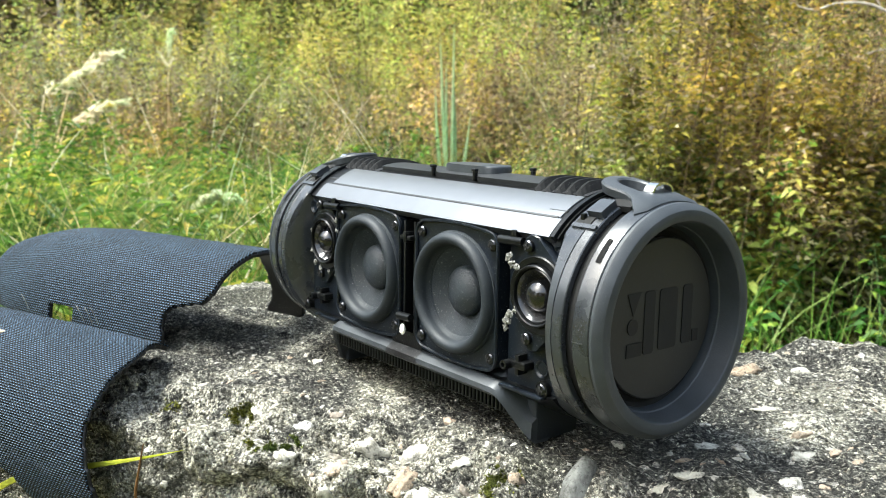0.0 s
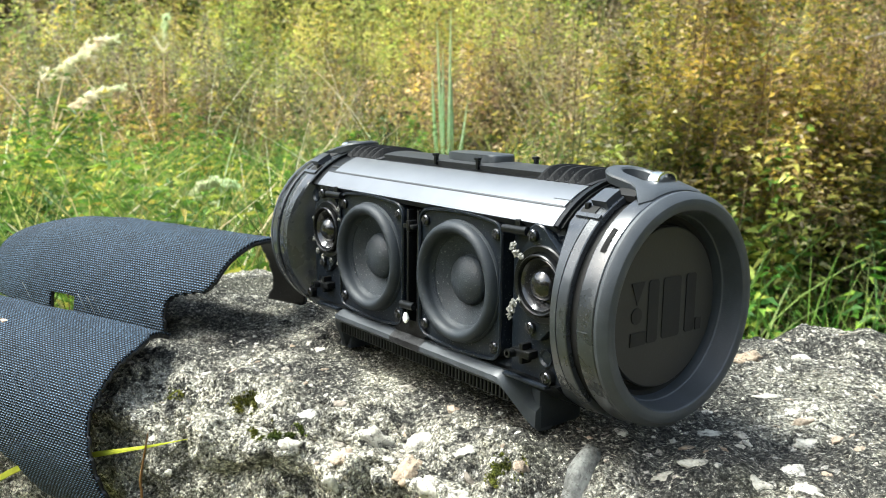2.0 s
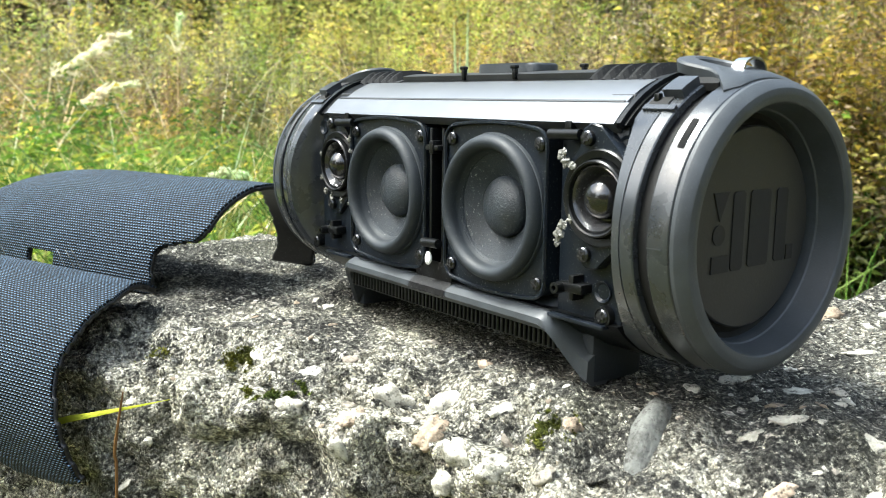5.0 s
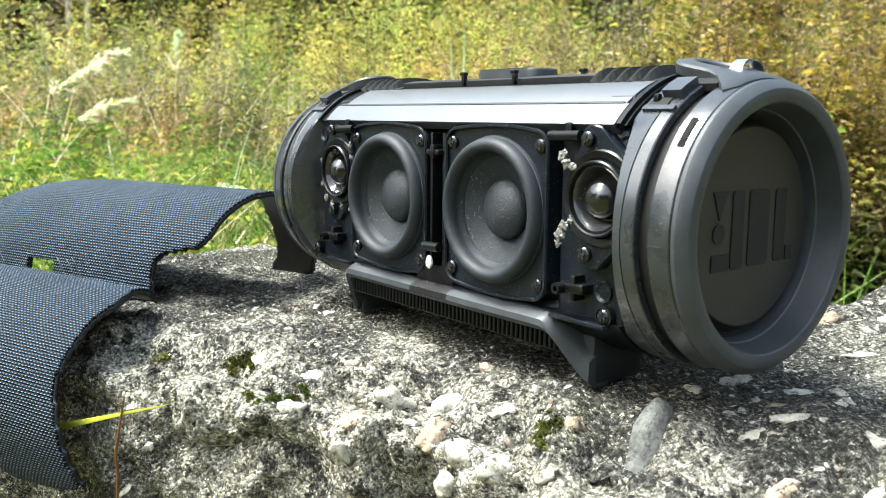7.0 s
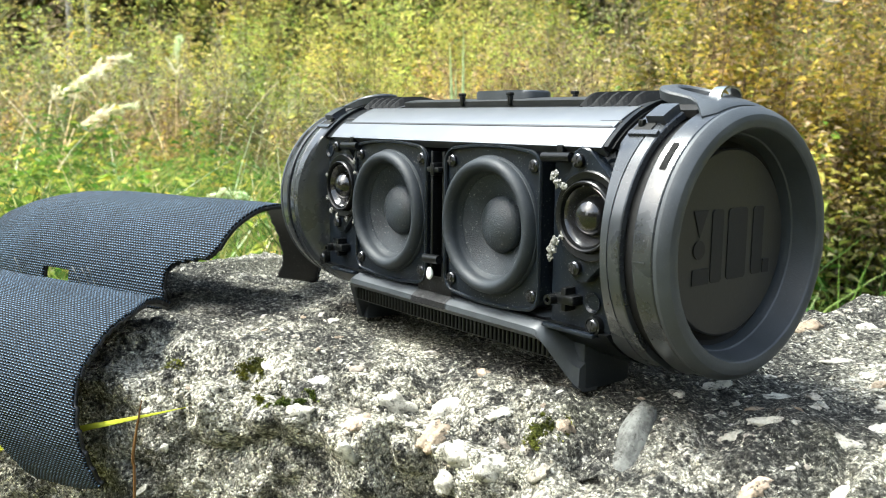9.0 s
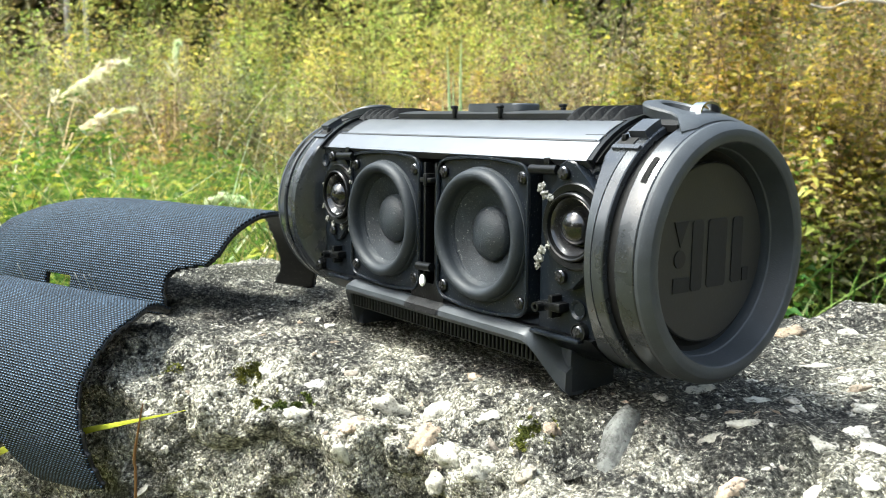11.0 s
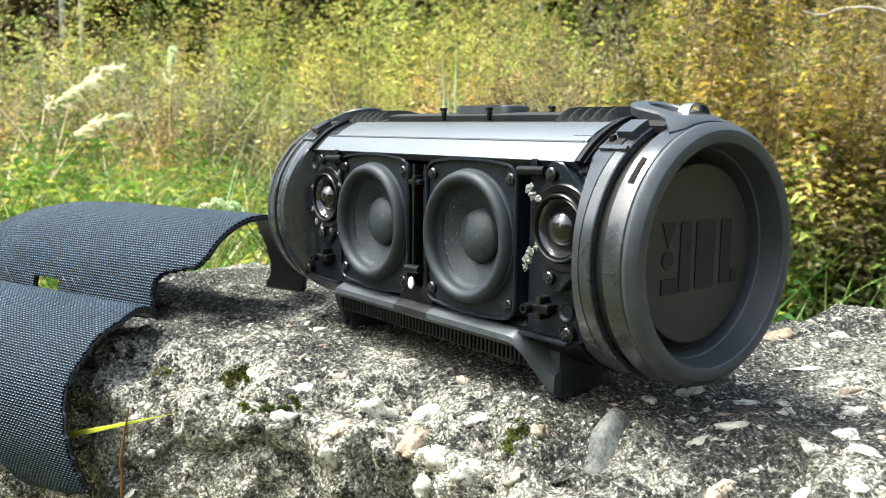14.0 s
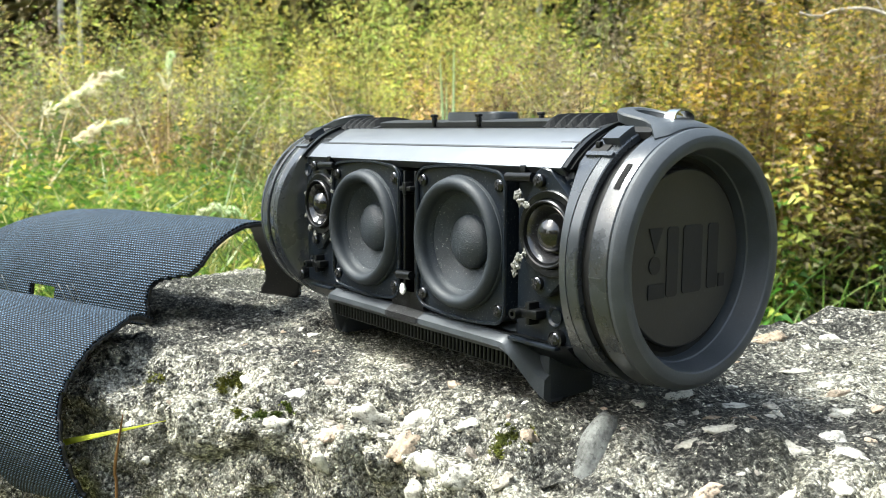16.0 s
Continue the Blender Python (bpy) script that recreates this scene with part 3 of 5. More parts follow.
def bearings(roots):
    dx, dy = roots[:, 0] - CAMX, roots[:, 1] - CAMY
    return (dx * ASIDE.x + dy * ASIDE.y) / (dx * AHEAD.x + dy * AHEAD.y)


def stands(roots, lo, hi):
    """Those of the places whose bearing (aside over ahead) lies between lo and hi."""
    bearing = bearings(roots) + rng.normal(0, 0.025, len(roots))
    return roots[(bearing > lo) & (bearing < hi)]


PAL = [LEAF_GREEN, LEAF_YELLOW, LEAF_BROWN, GRASS, STRAW, STEM, LEAF_LIME, FLUFF]

# green herbs and nettles, nearest on the open side
g = Leaves()
weeds(g, stands(scatter(900, 1.4, 3.6, 0.62), -0.7, 0.02), 0.16, 0.50, 60, 0.070, 0.24, 0, 5, 0.1, 0.35, 0.25, 0.3, 0.004, 0.07)
weeds(g, stands(scatter(170, 1.4, 3.2, 0.62), 0.15, 0.7), 0.12, 0.42, 60, 0.042, 0.42, 0, 5, 0.1, 0.35, 0.2, 0.3, 0.004, 0.07)
weeds(g, stands(scatter(240, 3.9, 7.0, 0.6), -0.7, 0.3), 0.45, 0.85, 80, 0.05, 0.42, 0, 5, 0.1, 0.3, 0.2, 0.3, 0.005, 0.10)
weeds(g, stands(scatter(130, 9.0, 17.0, 0.66, -14, 14), -0.36, 0.75), 1.3, 2.9, 320, 0.068, 0.5, 0, 5, 0.05, 0.15, 0.3, 0.2, 0.015, 0.7)
weeds(g, stands(scatter(520, 2.6, 4.4, 0.62), -0.7, 0.1), 0.30, 0.58, 64, 0.064, 0.24, 0, 5, 0.1, 0.35, 0.25, 0.3, 0.004, 0.08)
weeds(g, stands(scatter(150, 2.0, 3.0, 0.62), 0.24, 0.7), 0.35, 0.72, 60, 0.046, 0.46, 6,
      5, 0.1, 0.3, 0.2, 0.3, 0.004, 0.09)
weeds(g, stands(scatter(230, 2.0, 3.4, 0.62), 0.24, 0.7), 0.35, 0.72, 70, 0.046, 0.46, 0, 5, 0.1, 0.3, 0.2, 0.3, 0.004, 0.09)
g.done("green_herbs", PAL, "dense green nettles and low herbs", "weeds")

# tall withered goldenrod, brown with yellow tufts
b_ = Leaves()
weeds(b_, stands(scatter(150, 2.3, 3.5, 0.62), 0.24, 0.75), 0.9, 1.45, 300, 0.026, 0.55, 2, 5, 0.10, 0.22, 0.15, 0.35, 0.0035, 0.16, (0.08, 0.30))
weeds(b_, stands(scatter(480, 3.4, 5.2, 0.62), 0.12, 0.75), 0.85, 1.35, 270, 0.029, 0.55, 2, 5, 0.10, 0.22, 0.15, 0.35, 0.0035, 0.16, (0.06, 0.26))
weeds(b_, stands(scatter(700, 4.5, 7.5, 0.6), -0.2, 0.3), 0.6, 1.05, 110, 0.044, 0.50, 2, 5, 0.12, 0.25, 0.15, 0.35, 0.0035, 0.15)
weeds(b_, stands(scatter(760, 4.2, 9.0, 0.6), -0.75, 0.1), 0.6, 1.05, 130, 0.045, 0.45, 2, 5, 0.15, 0.25, 0.2, 0.35, 0.006, 0.13)
weeds(b_, stands(scatter(620, 4.2, 9.5, 0.62), -0.75, 0.35), 0.75, 1.15, 90, 0.026, 0.35, 7, 5, 0.62, 0.25, 0.6, 0.1, 0.004, 0.10)
weeds(b_, stands(scatter(420, 6.5, 13.0, 0.62), -0.75, -0.28), 1.0, 1.8, 130, 0.05, 0.4, 7, 5, 0.15, 0.2, 0.4, 0.2, 0.006, 0.25)
weeds(b_, stands(scatter(200, 7.5, 14.0, 0.62), -0.75, -0.3), 0.9, 1.5, 130, 0.07, 0.45, 2, 5, 0.15, 0.2, 0.3, 0.2, 0.006, 0.3)
weeds(b_, stands(scatter(420, 4.6, 8.0, 0.6), 0.03, 0.34), 0.95, 1.5, 190, 0.036, 0.50, 2, 5, 0.12, 0.25, 0.15, 0.35, 0.0035, 0.16)
weeds(b_, stands(scatter(260, 2.4, 4.6, 0.62), 0.15, 0.75), 0.95, 1.4, 80, 0.024, 0.35, 7, 5, 0.66, 0.25, 0.6, 0.1, 0.004, 0.10)
b_.done("withered_goldenrod", PAL, "tall brown withered goldenrod stalks with curled leaves", "weeds")

y_ = Leaves()
b_x = Leaves()
weeds(y_, stands(scatter(1150, 2.1, 4.4, 0.62), 0.2, 0.75), 0.75, 1.35, 170, 0.030, 0.55, 1, 5, 0.25, 0.25, 0.3, 0.25, 0.0035, 0.10, (0.08, 0.30), 0.06)
weeds(y_, stands(scatter(800, 4.3, 8.0, 0.62), -0.7, 0.12), 0.45, 1.0, 80, 0.046, 0.50, 1, 5, 0.15, 0.25, 0.3, 0.25, 0.0035, 0.12, None, 0.08)
weeds(y_, scatter(600, 6.0, 14.0, 0.62), 0.8, 1.4, 100, 0.065, 0.48, 1, 5, 0.1, 0.25, 0.3, 0.3, 0.008, 0.2, None, 0.12)
weeds(y_, stands(scatter(330, 7, 16.0, 0.62), -0.5, 0.3), 1.0, 2.1, 280, 0.056, 0.5, 6, 5, 0.1, 0.2, 0.3, 0.2, 0.012, 0.5)
weeds(y_, stands(scatter(300, 8.5, 17.0, 0.66, -14, 14), -0.36, 0.10), 1.6, 3.3, 380, 0.062, 0.5, 6, 5, 0.05, 0.15, 0.3, 0.2, 0.012, 0.8)
weeds(y_, stands(scatter(160, 8.5, 14.0, 0.66, -14, 14), -0.36, 0.75), 1.3, 2.8, 320, 0.060, 0.5, 1, 5, 0.05, 0.15, 0.3, 0.2, 0.015, 0.8)
weeds(b_x, stands(scatter(190, 2.0, 3.4, 0.62), 0.2, 0.75), 0.35, 0.75, 120, 0.030, 0.5, 2, 5, 0.05, 0.3, 0.2, 0.3, 0.0035, 0.10)
b_x.done("low_withered_weeds", PAL, "low brown withered weeds with thin bare stems", "weeds")
tufts = np.array([[-2.10, 0.60, GROUND], [-2.16, 0.63, GROUND], [-2.05, 0.58, GROUND], [-2.12, 0.56, GROUND]])
weeds(y_, tufts, 0.42, 0.62, 70, 0.05, 0.35, 1, 5, 0.2, 0.15, 0.5, 0.2, 0.004, 0.05)
y_.done("yellow_weeds", PAL, "yellowing autumn weeds and saplings", "weeds")

s_ = Leaves()
blades(s_, stands(scatter(9000, 1.3, 4.2, 0.64), -0.75, 0.1), 0.15, 0.54, 0.0058, 3, 0.9)
blades(s_, stands(scatter(160, 1.6, 4.2, 0.64), -0.75, 0.1), 0.30, 0.60, 0.0055, 4, 1.1)
blades(s_, stands(scatter(1300, 1.2, 3.0, 0.64), 0.1, 0.75), 0.12, 0.36, 0.005, 3, 0.9)
blades(s_, scatter(1800, 3.9, 8.0, 0.64), 0.35, 0.85, 0.005, 3, 0.8)
blades(s_, scatter(420, 3.9, 8.0, 0.64), 0.5, 1.0, 0.004, 4, 0.7)
ring = rng.uniform(0, 6.28, 9000)
rad = rng.uniform(0.35, 7.0, 9000)
rx, ry = rad * np.cos(ring), rad * np.sin(ring)
bu, bv = rx * BU.x + ry * BU.y, rx * BV.x + ry * BV.y
free = (bu > 0.85) | (bu < -0.38) | (bv < FRONT - 0.06) | (bv > BACK + 0.06)
free &= np.hypot(rx - 0.34, ry + 0.26) > 0.3
# the same weeds go on thinly all round the block
r_ = Leaves()
turn_, far_ = rng.uniform(0, 6.28, 1500), 1.1 + 8.0 * rng.uniform(0, 1, 1500) ** 0.7
wx, wy = far_ * np.cos(turn_), far_ * np.sin(turn_)
around = np.stack([wx, wy, np.array([ground_height(a, b2) for a, b2 in zip(wx, wy)])], -1)
facing = (wx - CAMX) * AHEAD.x + (wy - CAMY) * AHEAD.y
across = np.abs((wx - CAMX) * ASIDE.x + (wy - CAMY) * ASIDE.y)
around = around[(facing < 0.2) | (across > 0.64 * facing)]
around = around[np.hypot(around[:, 0] - CAMX, around[:, 1] - CAMY) > 0.8]
third = len(around) // 3
weeds(r_, around[:third], 0.15, 0.40, 60, 0.06, 0.45, 0, 5, 0.1, 0.35, 0.25, 0.3, 0.004, 0.12)
weeds(r_, around[third:2 * third], 0.25, 0.60, 60, 0.06, 0.5, 1, 5, 0.1, 0.3, 0.25, 0.3, 0.004, 0.14)
weeds(r_, around[2 * third:], 0.3, 0.80, 60, 0.055, 0.5, 2, 5, 0.1, 0.3, 0.2, 0.3, 0.004, 0.14)
r_.done("meadow_weeds", PAL, "mixed green and brown weeds round the block", "weeds")
ring_roots = np.stack([rx, ry, np.array([ground_height(a, b2) for a, b2 in zip(rx, ry)])], -1)[free]
blades(s_, ring_roots, 0.12, 0.36, 0.006, 3)
s_.done("meadow_grass", PAL, "green and straw-coloured meadow grass", "grass")

# far woods that close the meadow all round; unseen ones behind are added light blockers
w_ = Leaves()
for k in range(285):
    a = rng.uniform(0, 6.28)
    behind = math.cos(a) * AHEAD.x + math.sin(a) * AHEAD.y < 0.25
    r = rng.uniform(15.0, 27) if behind else rng.uniform(19, 42)
    x, y = r * math.cos(a), r * math.sin(a)
    if k >= 170:
        x, y = meadow(rng.uniform(17, 26), rng.uniform(-16, 16))
    z = ground_height(x, y)
    h = rng.uniform(5, 9.5) if behind and k < 170 else rng.uniform(6, 13)
    n = 520
    t = rng.uniform(0.02, 1, n) ** 0.9
    reach = (0.25 + 0.9 * np.sin(math.pi * np.clip(t * 0.85 + 0.12, 0, 1))) * h * 0.24
    b3 = rng.uniform(0, 6.28, n)
    q = np.stack([x + reach * np.cos(b3) * rng.uniform(0.3, 1, n), y + reach * np.sin(b3) * rng.uniform(0.3, 1, n), z + t * h], -1)
    out = np.stack([np.cos(b3), np.sin(b3), rng.normal(0, 0.5, n)], -1)
    ln = rng.uniform(0.3, 0.75, n)
    w_.leaves(q, out, ln, ln * 0.6, 0, 0.3)
    trunk = np.array([[[x, y, z - 0.1], [x, y, z + h * 0.4], [x + 0.1, y, z + h * 0.9]]])
    w_.ribbons(np.repeat(trunk, 2, 0), np.full(2, 0.22), 1)
w_.done("far_woods", [WOODS, STEM], "mixed autumn woods at the meadow's edge, with unseen trees added behind as light blockers", "woods")


def tree(x, y, h, r0, lean):
    z = ground_height(x, y)
    ob = thing("birch_tree", (x, y, z), "slender pale birch with sparse yellow leaves at the wood's edge", "tree", "birches at the wood's edge")
    pts = [(x + lean * t * t * h, y + 0.03 * math.sin(5 * t) * h * 0.3, z - 0.1 + t * h) for t in np.linspace(0, 1, 12)]
    part("trunk", tube_bm(pts, [r0 * (1 - 0.85 * t) for t in np.linspace(0, 1, 12)], 10), BARK, ob)
    lv = Leaves()
    n = 2600
    t = rng.uniform(0.35, 1.0, n)
    a = rng.uniform(0, 6.28, n)
    rr = (1.05 - t) * h * 0.28 * rng.uniform(0.15, 1, n)
    p = np.stack([x + lean * t * t * h + rr * np.cos(a), y + rr * np.sin(a), z + t * h + rr * 0.2], -1)
    ln = rng.uniform(0.08, 0.2, n)
    lv.leaves(p, np.stack([np.cos(a), np.sin(a), rng.normal(-0.4, 0.4, n)], -1), ln, ln * 0.6, 0, 0.4)
    m = 60
    t = rng.uniform(0.3, 0.95, m)
    a = rng.uniform(0, 6.28, m)
    base = np.stack([x + lean * t * t * h, y + 0 * t, z + t * h], -1)
    end = base + np.stack([np.cos(a), np.sin(a), np.full(m, 0.5)], -1) * ((1.05 - t) * h * 0.26)[:, None]
    lv.ribbons(np.stack([base, (base + end) / 2 + np.array([0, 0, 0.1]), end], 1), np.full(m, 0.03), 1)
    me = raw_mesh("crown", np.concatenate(lv.v), np.concatenate(lv.f), [LEAF_YELLOW, STEM], np.concatenate(lv.m))
    adopt(new("crown", me), ob)


for d, s, h, r0, lean in [(12.5, -5.35, 9, 0.055, -0.015), (12.9, -5.25, 8, 0.045, -0.03), (16, 1.6, 10, 0.07, 0.02), (17, -3.6, 9, 0.06, 0.02), (18, 4.5, 9, 0.07, 0.01)]:
    tree(*meadow(d, s), h, r0, lean)

# ---- the speaker without its cloth ----
X0, AY, AZ = -0.0120, 0.0430, -0.0282
speaker = thing("portable_speaker", (X0, AY, -0.0955), "black cylindrical portable speaker with its cloth cover removed, standing on concrete", "speaker")


def cyl(x, rad, deg):
    """A world point on the speaker: along its length from its middle, distance from its axis, degrees up from the front."""
    a = radians(deg)
    return Vector((X0 + x, AY - rad * math.cos(a), AZ + rad * math.sin(a)))


def axial(x, c, s):
    return Vector((X0 + x, AY - c, AZ + s))


RB = 0.0555
FLAT = 41.5
# body shell: round behind, open flat in front
outline = []
for k in range(57):
    deg = FLAT + (360 - 2 * FLAT) * k / 56
    p = cyl(0, RB, deg)
    outline.append((p.y, p.z))
outline += [(0.017, outline[-1][1] + 0.001), (0.017, outline[0][1] - 0.001)]
part("body", prism_bm(outline, X0 - 0.1105, X0 + 0.1105, lambda a, b2, d: Vector((d, a, b2))), BLACK, speaker, "black moulded plastic body")

# baffle: two side fields and the middle field, set a little apart
for lo, hi in ((0.0765, 0.110), (-0.110, -0.0775)):
    part("baffle_panel", box_bm((X0 + lo, 0.0040, -0.0655), (X0 + hi, 0.018, 0.0085), 0.0012), BAFFLE, speaker, "dusty black baffle panel")
part("baffle_panel", box_bm((X0 - 0.0765, 0.0105, -0.0645), (X0 + 0.0755, 0.018, 0.0080), 0.001), BLACK, speaker, "black recessed baffle panel")


def strip_bm(r0, r1, d0, d1, x0, x1, n=14):
    rows = []
    for x in (x0, x1):
        row = [cyl(x, r1, d0 + (d1 - d0) * k / n) for k in range(n + 1)]
        row += [cyl(x, r0, d1 + (d0 - d1) * k / n) for k in range(n + 1)]
        rows.append(row)
    bm = grid_bm(rows, wrap_v=True)
    bm.verts.ensure_lookup_table()
    for i in range(2):
        bm.faces.new([bm.verts[i * 2 * (n + 1) + k] for k in range(2 * (n + 1))])
    return bm


def strip(r0, r1, d0, d1, x0, x1, name, mat, label):
    return part(name, strip_bm(r0, r1, d0, d1, x0, x1), mat, speaker, label)


strip(0.052, 0.0572, 40.5, 51.4, -0.0985, 0.1065, "lower_strip", GLOSS, "glossy grey top strip")
strip(0.052, 0.0562, 52.5, 71.5, -0.094, 0.1035, "upper_strip", GLOSS, "glossy grey top strip")
part("strip_seam", strip_bm(0.052, 0.0575, 51.4, 52.4, -0.096, 0.104), TOPGREY, speaker)
for s in (-1, 1):
    part("clip", box_bm((X0 + s * 0.0985 - 0.006, 0.0125, 0.0150), (X0 + s * 0.0985 + 0.006, 0.0165, 0.0195), 0.0008), TOPGREY, speaker)

# top plate, its raised pad, pins and fins
rows = []
for x in (-0.0685, 0.0685):
    row = [cyl(x, 0.0582, 76 + 46 * k / 16) for k in range(17)] + [cyl(x, 0.053, 122 - 46 * k / 16) for k in range(17)]
    rows.append(row)
bm = grid_bm(rows, wrap_v=True)
bm.verts.ensure_lookup_table()
for i in range(2):
    bm.faces.new([bm.verts[i * 34 + k] for k in range(34)])
bmesh.ops.bevel(bm, geom=[e for e in bm.edges if e.calc_face_angle(0) > 0.8], offset=0.0009, segments=2, affect="EDGES")
part("top_plate", bm, TOPGREY, speaker, "matt grey top plate")
pad = []
for k in range(40):
    a = 2 * math.pi * k / 40
    c, s = math.cos(a), math.sin(a)
    pad.append((X0 + 0.0060 + 0.0215 * math.copysign(abs(c) ** 0.45, c), AY + 0.010 * math.copysign(abs(s) ** 0.6, s)))
part("button_pad", prism_bm(pad, 0.0275, 0.0335, lambda a, b2, d: Vector((a, b2, d)), 0.0012), RUBBER, speaker, "raised grey rubber button pad")
for x, deg in ((-0.0165, 76), (0.0200, 76), (0.0395, 100)):
    p = cyl(x, 0.0578, deg)
    part("pin", box_bm((p.x - 0.0011, p.y - 0.0012, p.z - 0.002), (p.x + 0.0011, p.y + 0.0012, p.z + 0.0035), 0.0006), BLACK, speaker)
    part("pin_head", box_bm((p.x - 0.0017, p.y - 0.0018, p.z + 0.0028), (p.x + 0.0017, p.y + 0.0012, p.z + 0.0046), 0.0006), BLACK, speaker)
for s in (-1, 1):
    part("fin_bed", strip_bm(0.0530, 0.0560, 73, 118, min(s * 0.0690, s * 0.1035), max(s * 0.0690, s * 0.1035)), CLOTHBACK, speaker, "dark bed under the fins")
    for k in range(5):
        rows = []
        for j in range(15):
            deg = 71.5 + 46 * j / 14
            x = s * (0.0735 + 0.0068 * k)
            tilt = -0.0036
            high = 0.0560 + 0.0042 * min(1, (j + 0.4) / 3.0)
            rows.append([cyl(x - 0.0009, 0.0550, deg), cyl(x + 0.0009, 0.0550, deg), cyl(x + 0.0007 + tilt, high, deg), cyl(x - 0.0007 + tilt, high, deg)])
        bm = grid_bm(rows, wrap_v=True)
        bm.verts.ensure_lookup_table()
        bm.faces.new([bm.verts[i] for i in range(4)])
        bm.faces.new([bm.verts[56 + i] for i in range(4)])
        part("fin", bm, FIN, speaker, smooth=False)


def screw_mesh():
    bm = lathe([(-0.0012, 0.0028), (0.0008, 0.0029), (0.0014, 0.0024), (0.0017, 0.0012), (0.0017, 0.0)], lambda x, c, s: Vector((c, -x, s)), 14)
    for turn in (0, 90):
        sl = box_bm((-0.0019, -0.00195, -0.00045), (0.0019, -0.0009, 0.00045))
        bmesh.ops.rotate(sl, verts=sl.verts[:], cent=(0, 0, 0), matrix=Matrix.Rotation(radians(turn), 3, "Y"))
        for f in sl.faces:
            f.material_index = 1
        me = bpy.data.meshes.new("slot")
        sl.to_mesh(me)
        sl.free()
        bm.from_mesh(me)
    me = bpy.data.meshes.new("screw")
    bmesh.ops.recalc_face_normals(bm, faces=bm.faces[:])
    bm.to_mesh(me)
    bm.free()
    me.materials.append(STEEL)
    me.materials.append(MARK)
    return me


SCREW = screw_mesh()


def screw(x, y, z, parent, turn=0):
    shared("screw", SCREW, Matrix.Translation((x, y, z)) @ Matrix.Rotation(radians(turn), 4, "Y"), parent)


def holed_plate(outl, cx, cz, hole, back, front):
    """A flat plate with a round hole: rim points are met by points of the hole at the same bearing."""
    rows = []
    for a, b2 in outl:
        ang = math.atan2(b2 - cz, a - cx)
        hx, hz = cx + hole * math.cos(ang), cz + hole * math.sin(ang)
        ix, iz = a + (hx - a) * 0.04, b2 + (hz - b2) * 0.04
        rows.append([Vector((a, back, b2)), Vector((a, front + 0.0006, b2)), Vector((ix, front, iz)), Vector((hx, front, hz)), Vector((hx, back, hz))])
    return grid_bm(rows, wrap_u=True, wrap_v=True)


def dense(outl, step=0.002):
    """The outline with more points on its long sides."""
    out = []
    for (a0, b0), (a1, b1) in zip(outl, outl[1:] + outl[:1]):
        k = max(1, int(math.hypot(a1 - a0, b1 - b0) / step))
        out += [(a0 + (a1 - a0) * j / k, b0 + (b1 - b0) * j / k) for j in range(k)]
    return out


def front_lathe(cx, cz, prof, steps=64):
    return lathe(prof, lambda y, c, s: Vector((cx + c, y, cz + s)), steps)


def woofer(cx, cz, phase):
    half_w, half_h = 0.0325, 0.0330
    outl = []
    n = 8
    for k, (sx, sz) in enumerate(((1, 1), (-1, 1), (-1, -1), (1, -1))):
        for j in range(n):
            a = radians(90 * k + 90 * j / (n - 1))
            outl.append((cx + sx * (half_w - 0.006) + 0.006 * math.cos(a), cz + sz * (half_h - 0.006) + 0.006 * math.sin(a)))
    # the frame bows out a little above and below
    outl = dense(outl)
    outl = [(a, b2 + math.copysign(0.0028 * max(0, 1 - ((a - cx) / half_w) ** 2), b2 - cz)) for a, b2 in outl]
    fr = part("woofer", holed_plate(outl, cx, cz, 0.0305, 0.0108, 0.0012), BAFFLE, speaker, "square-framed woofer with black cone")
    loop = [Vector((a, 0.0002, b2)) for a, b2 in outl]
    lip = []
    for k, p in enumerate(loop):
        d = (loop[(k + 1) % len(loop)] - loop[k - 1]).normalized()
        n_ = Vector((d.z, 0, -d.x))
        lip.append([p + n_ * 0.0009 * math.cos(q) + Vector((0, 0.0010 * math.sin(q), 0)) for q in (0, 1.05, 2.1, 3.14, 4.19, 5.24)])
    part("frame_lip", grid_bm(lip, wrap_u=True, wrap_v=True), BAFFLE, fr, "raised dusty rim of the frame")
    roll = [(0.0010, 0.0318), (-0.0002, 0.0314)]
    for k in range(11):
        a = radians(180 * k / 10)
        roll.append((-0.0004 - 0.0046 * math.sin(a), 0.0278 + 0.0032 * math.cos(a)))
    roll += [(0.0008, 0.0243), (0.0022, 0.0232)]
    part("surround", front_lathe(cx, cz, roll), SURROUND, fr, "thick rubber surround")
    cone = [(0.0016, 0.0236), (0.0032, 0.0228), (0.0052, 0.0190), (0.0074, 0.0150), (0.0082, 0.0138), (0.0085, 0.0128)]
    part("cone", front_lathe(cx, cz, cone), CONE, fr, "dusty black cone")
    dome = [(0.0088, 0.0131), (0.0076, 0.0129)]
    for k in range(9):
        a = radians(10 * k + 5)
        dome.append((0.0078 - 0.0066 * math.sin(a), 0.0130 * math.cos(a)))
    dome.append((0.0012, 0.0))
    part("dust_cap", front_lathe(cx, cz, dome, 48), CAP, fr, "domed dust cap")
    for sx in (-1, 1):
        for sz in (-1, 1):
            screw(cx + sx * 0.0280, 0.0008, cz + sz * 0.0280, fr, phase + 31 * sx + 17 * sz)
    return fr


woofer(0.0280, -0.0280, 10)
woofer(-0.0528, -0.0280, 50)


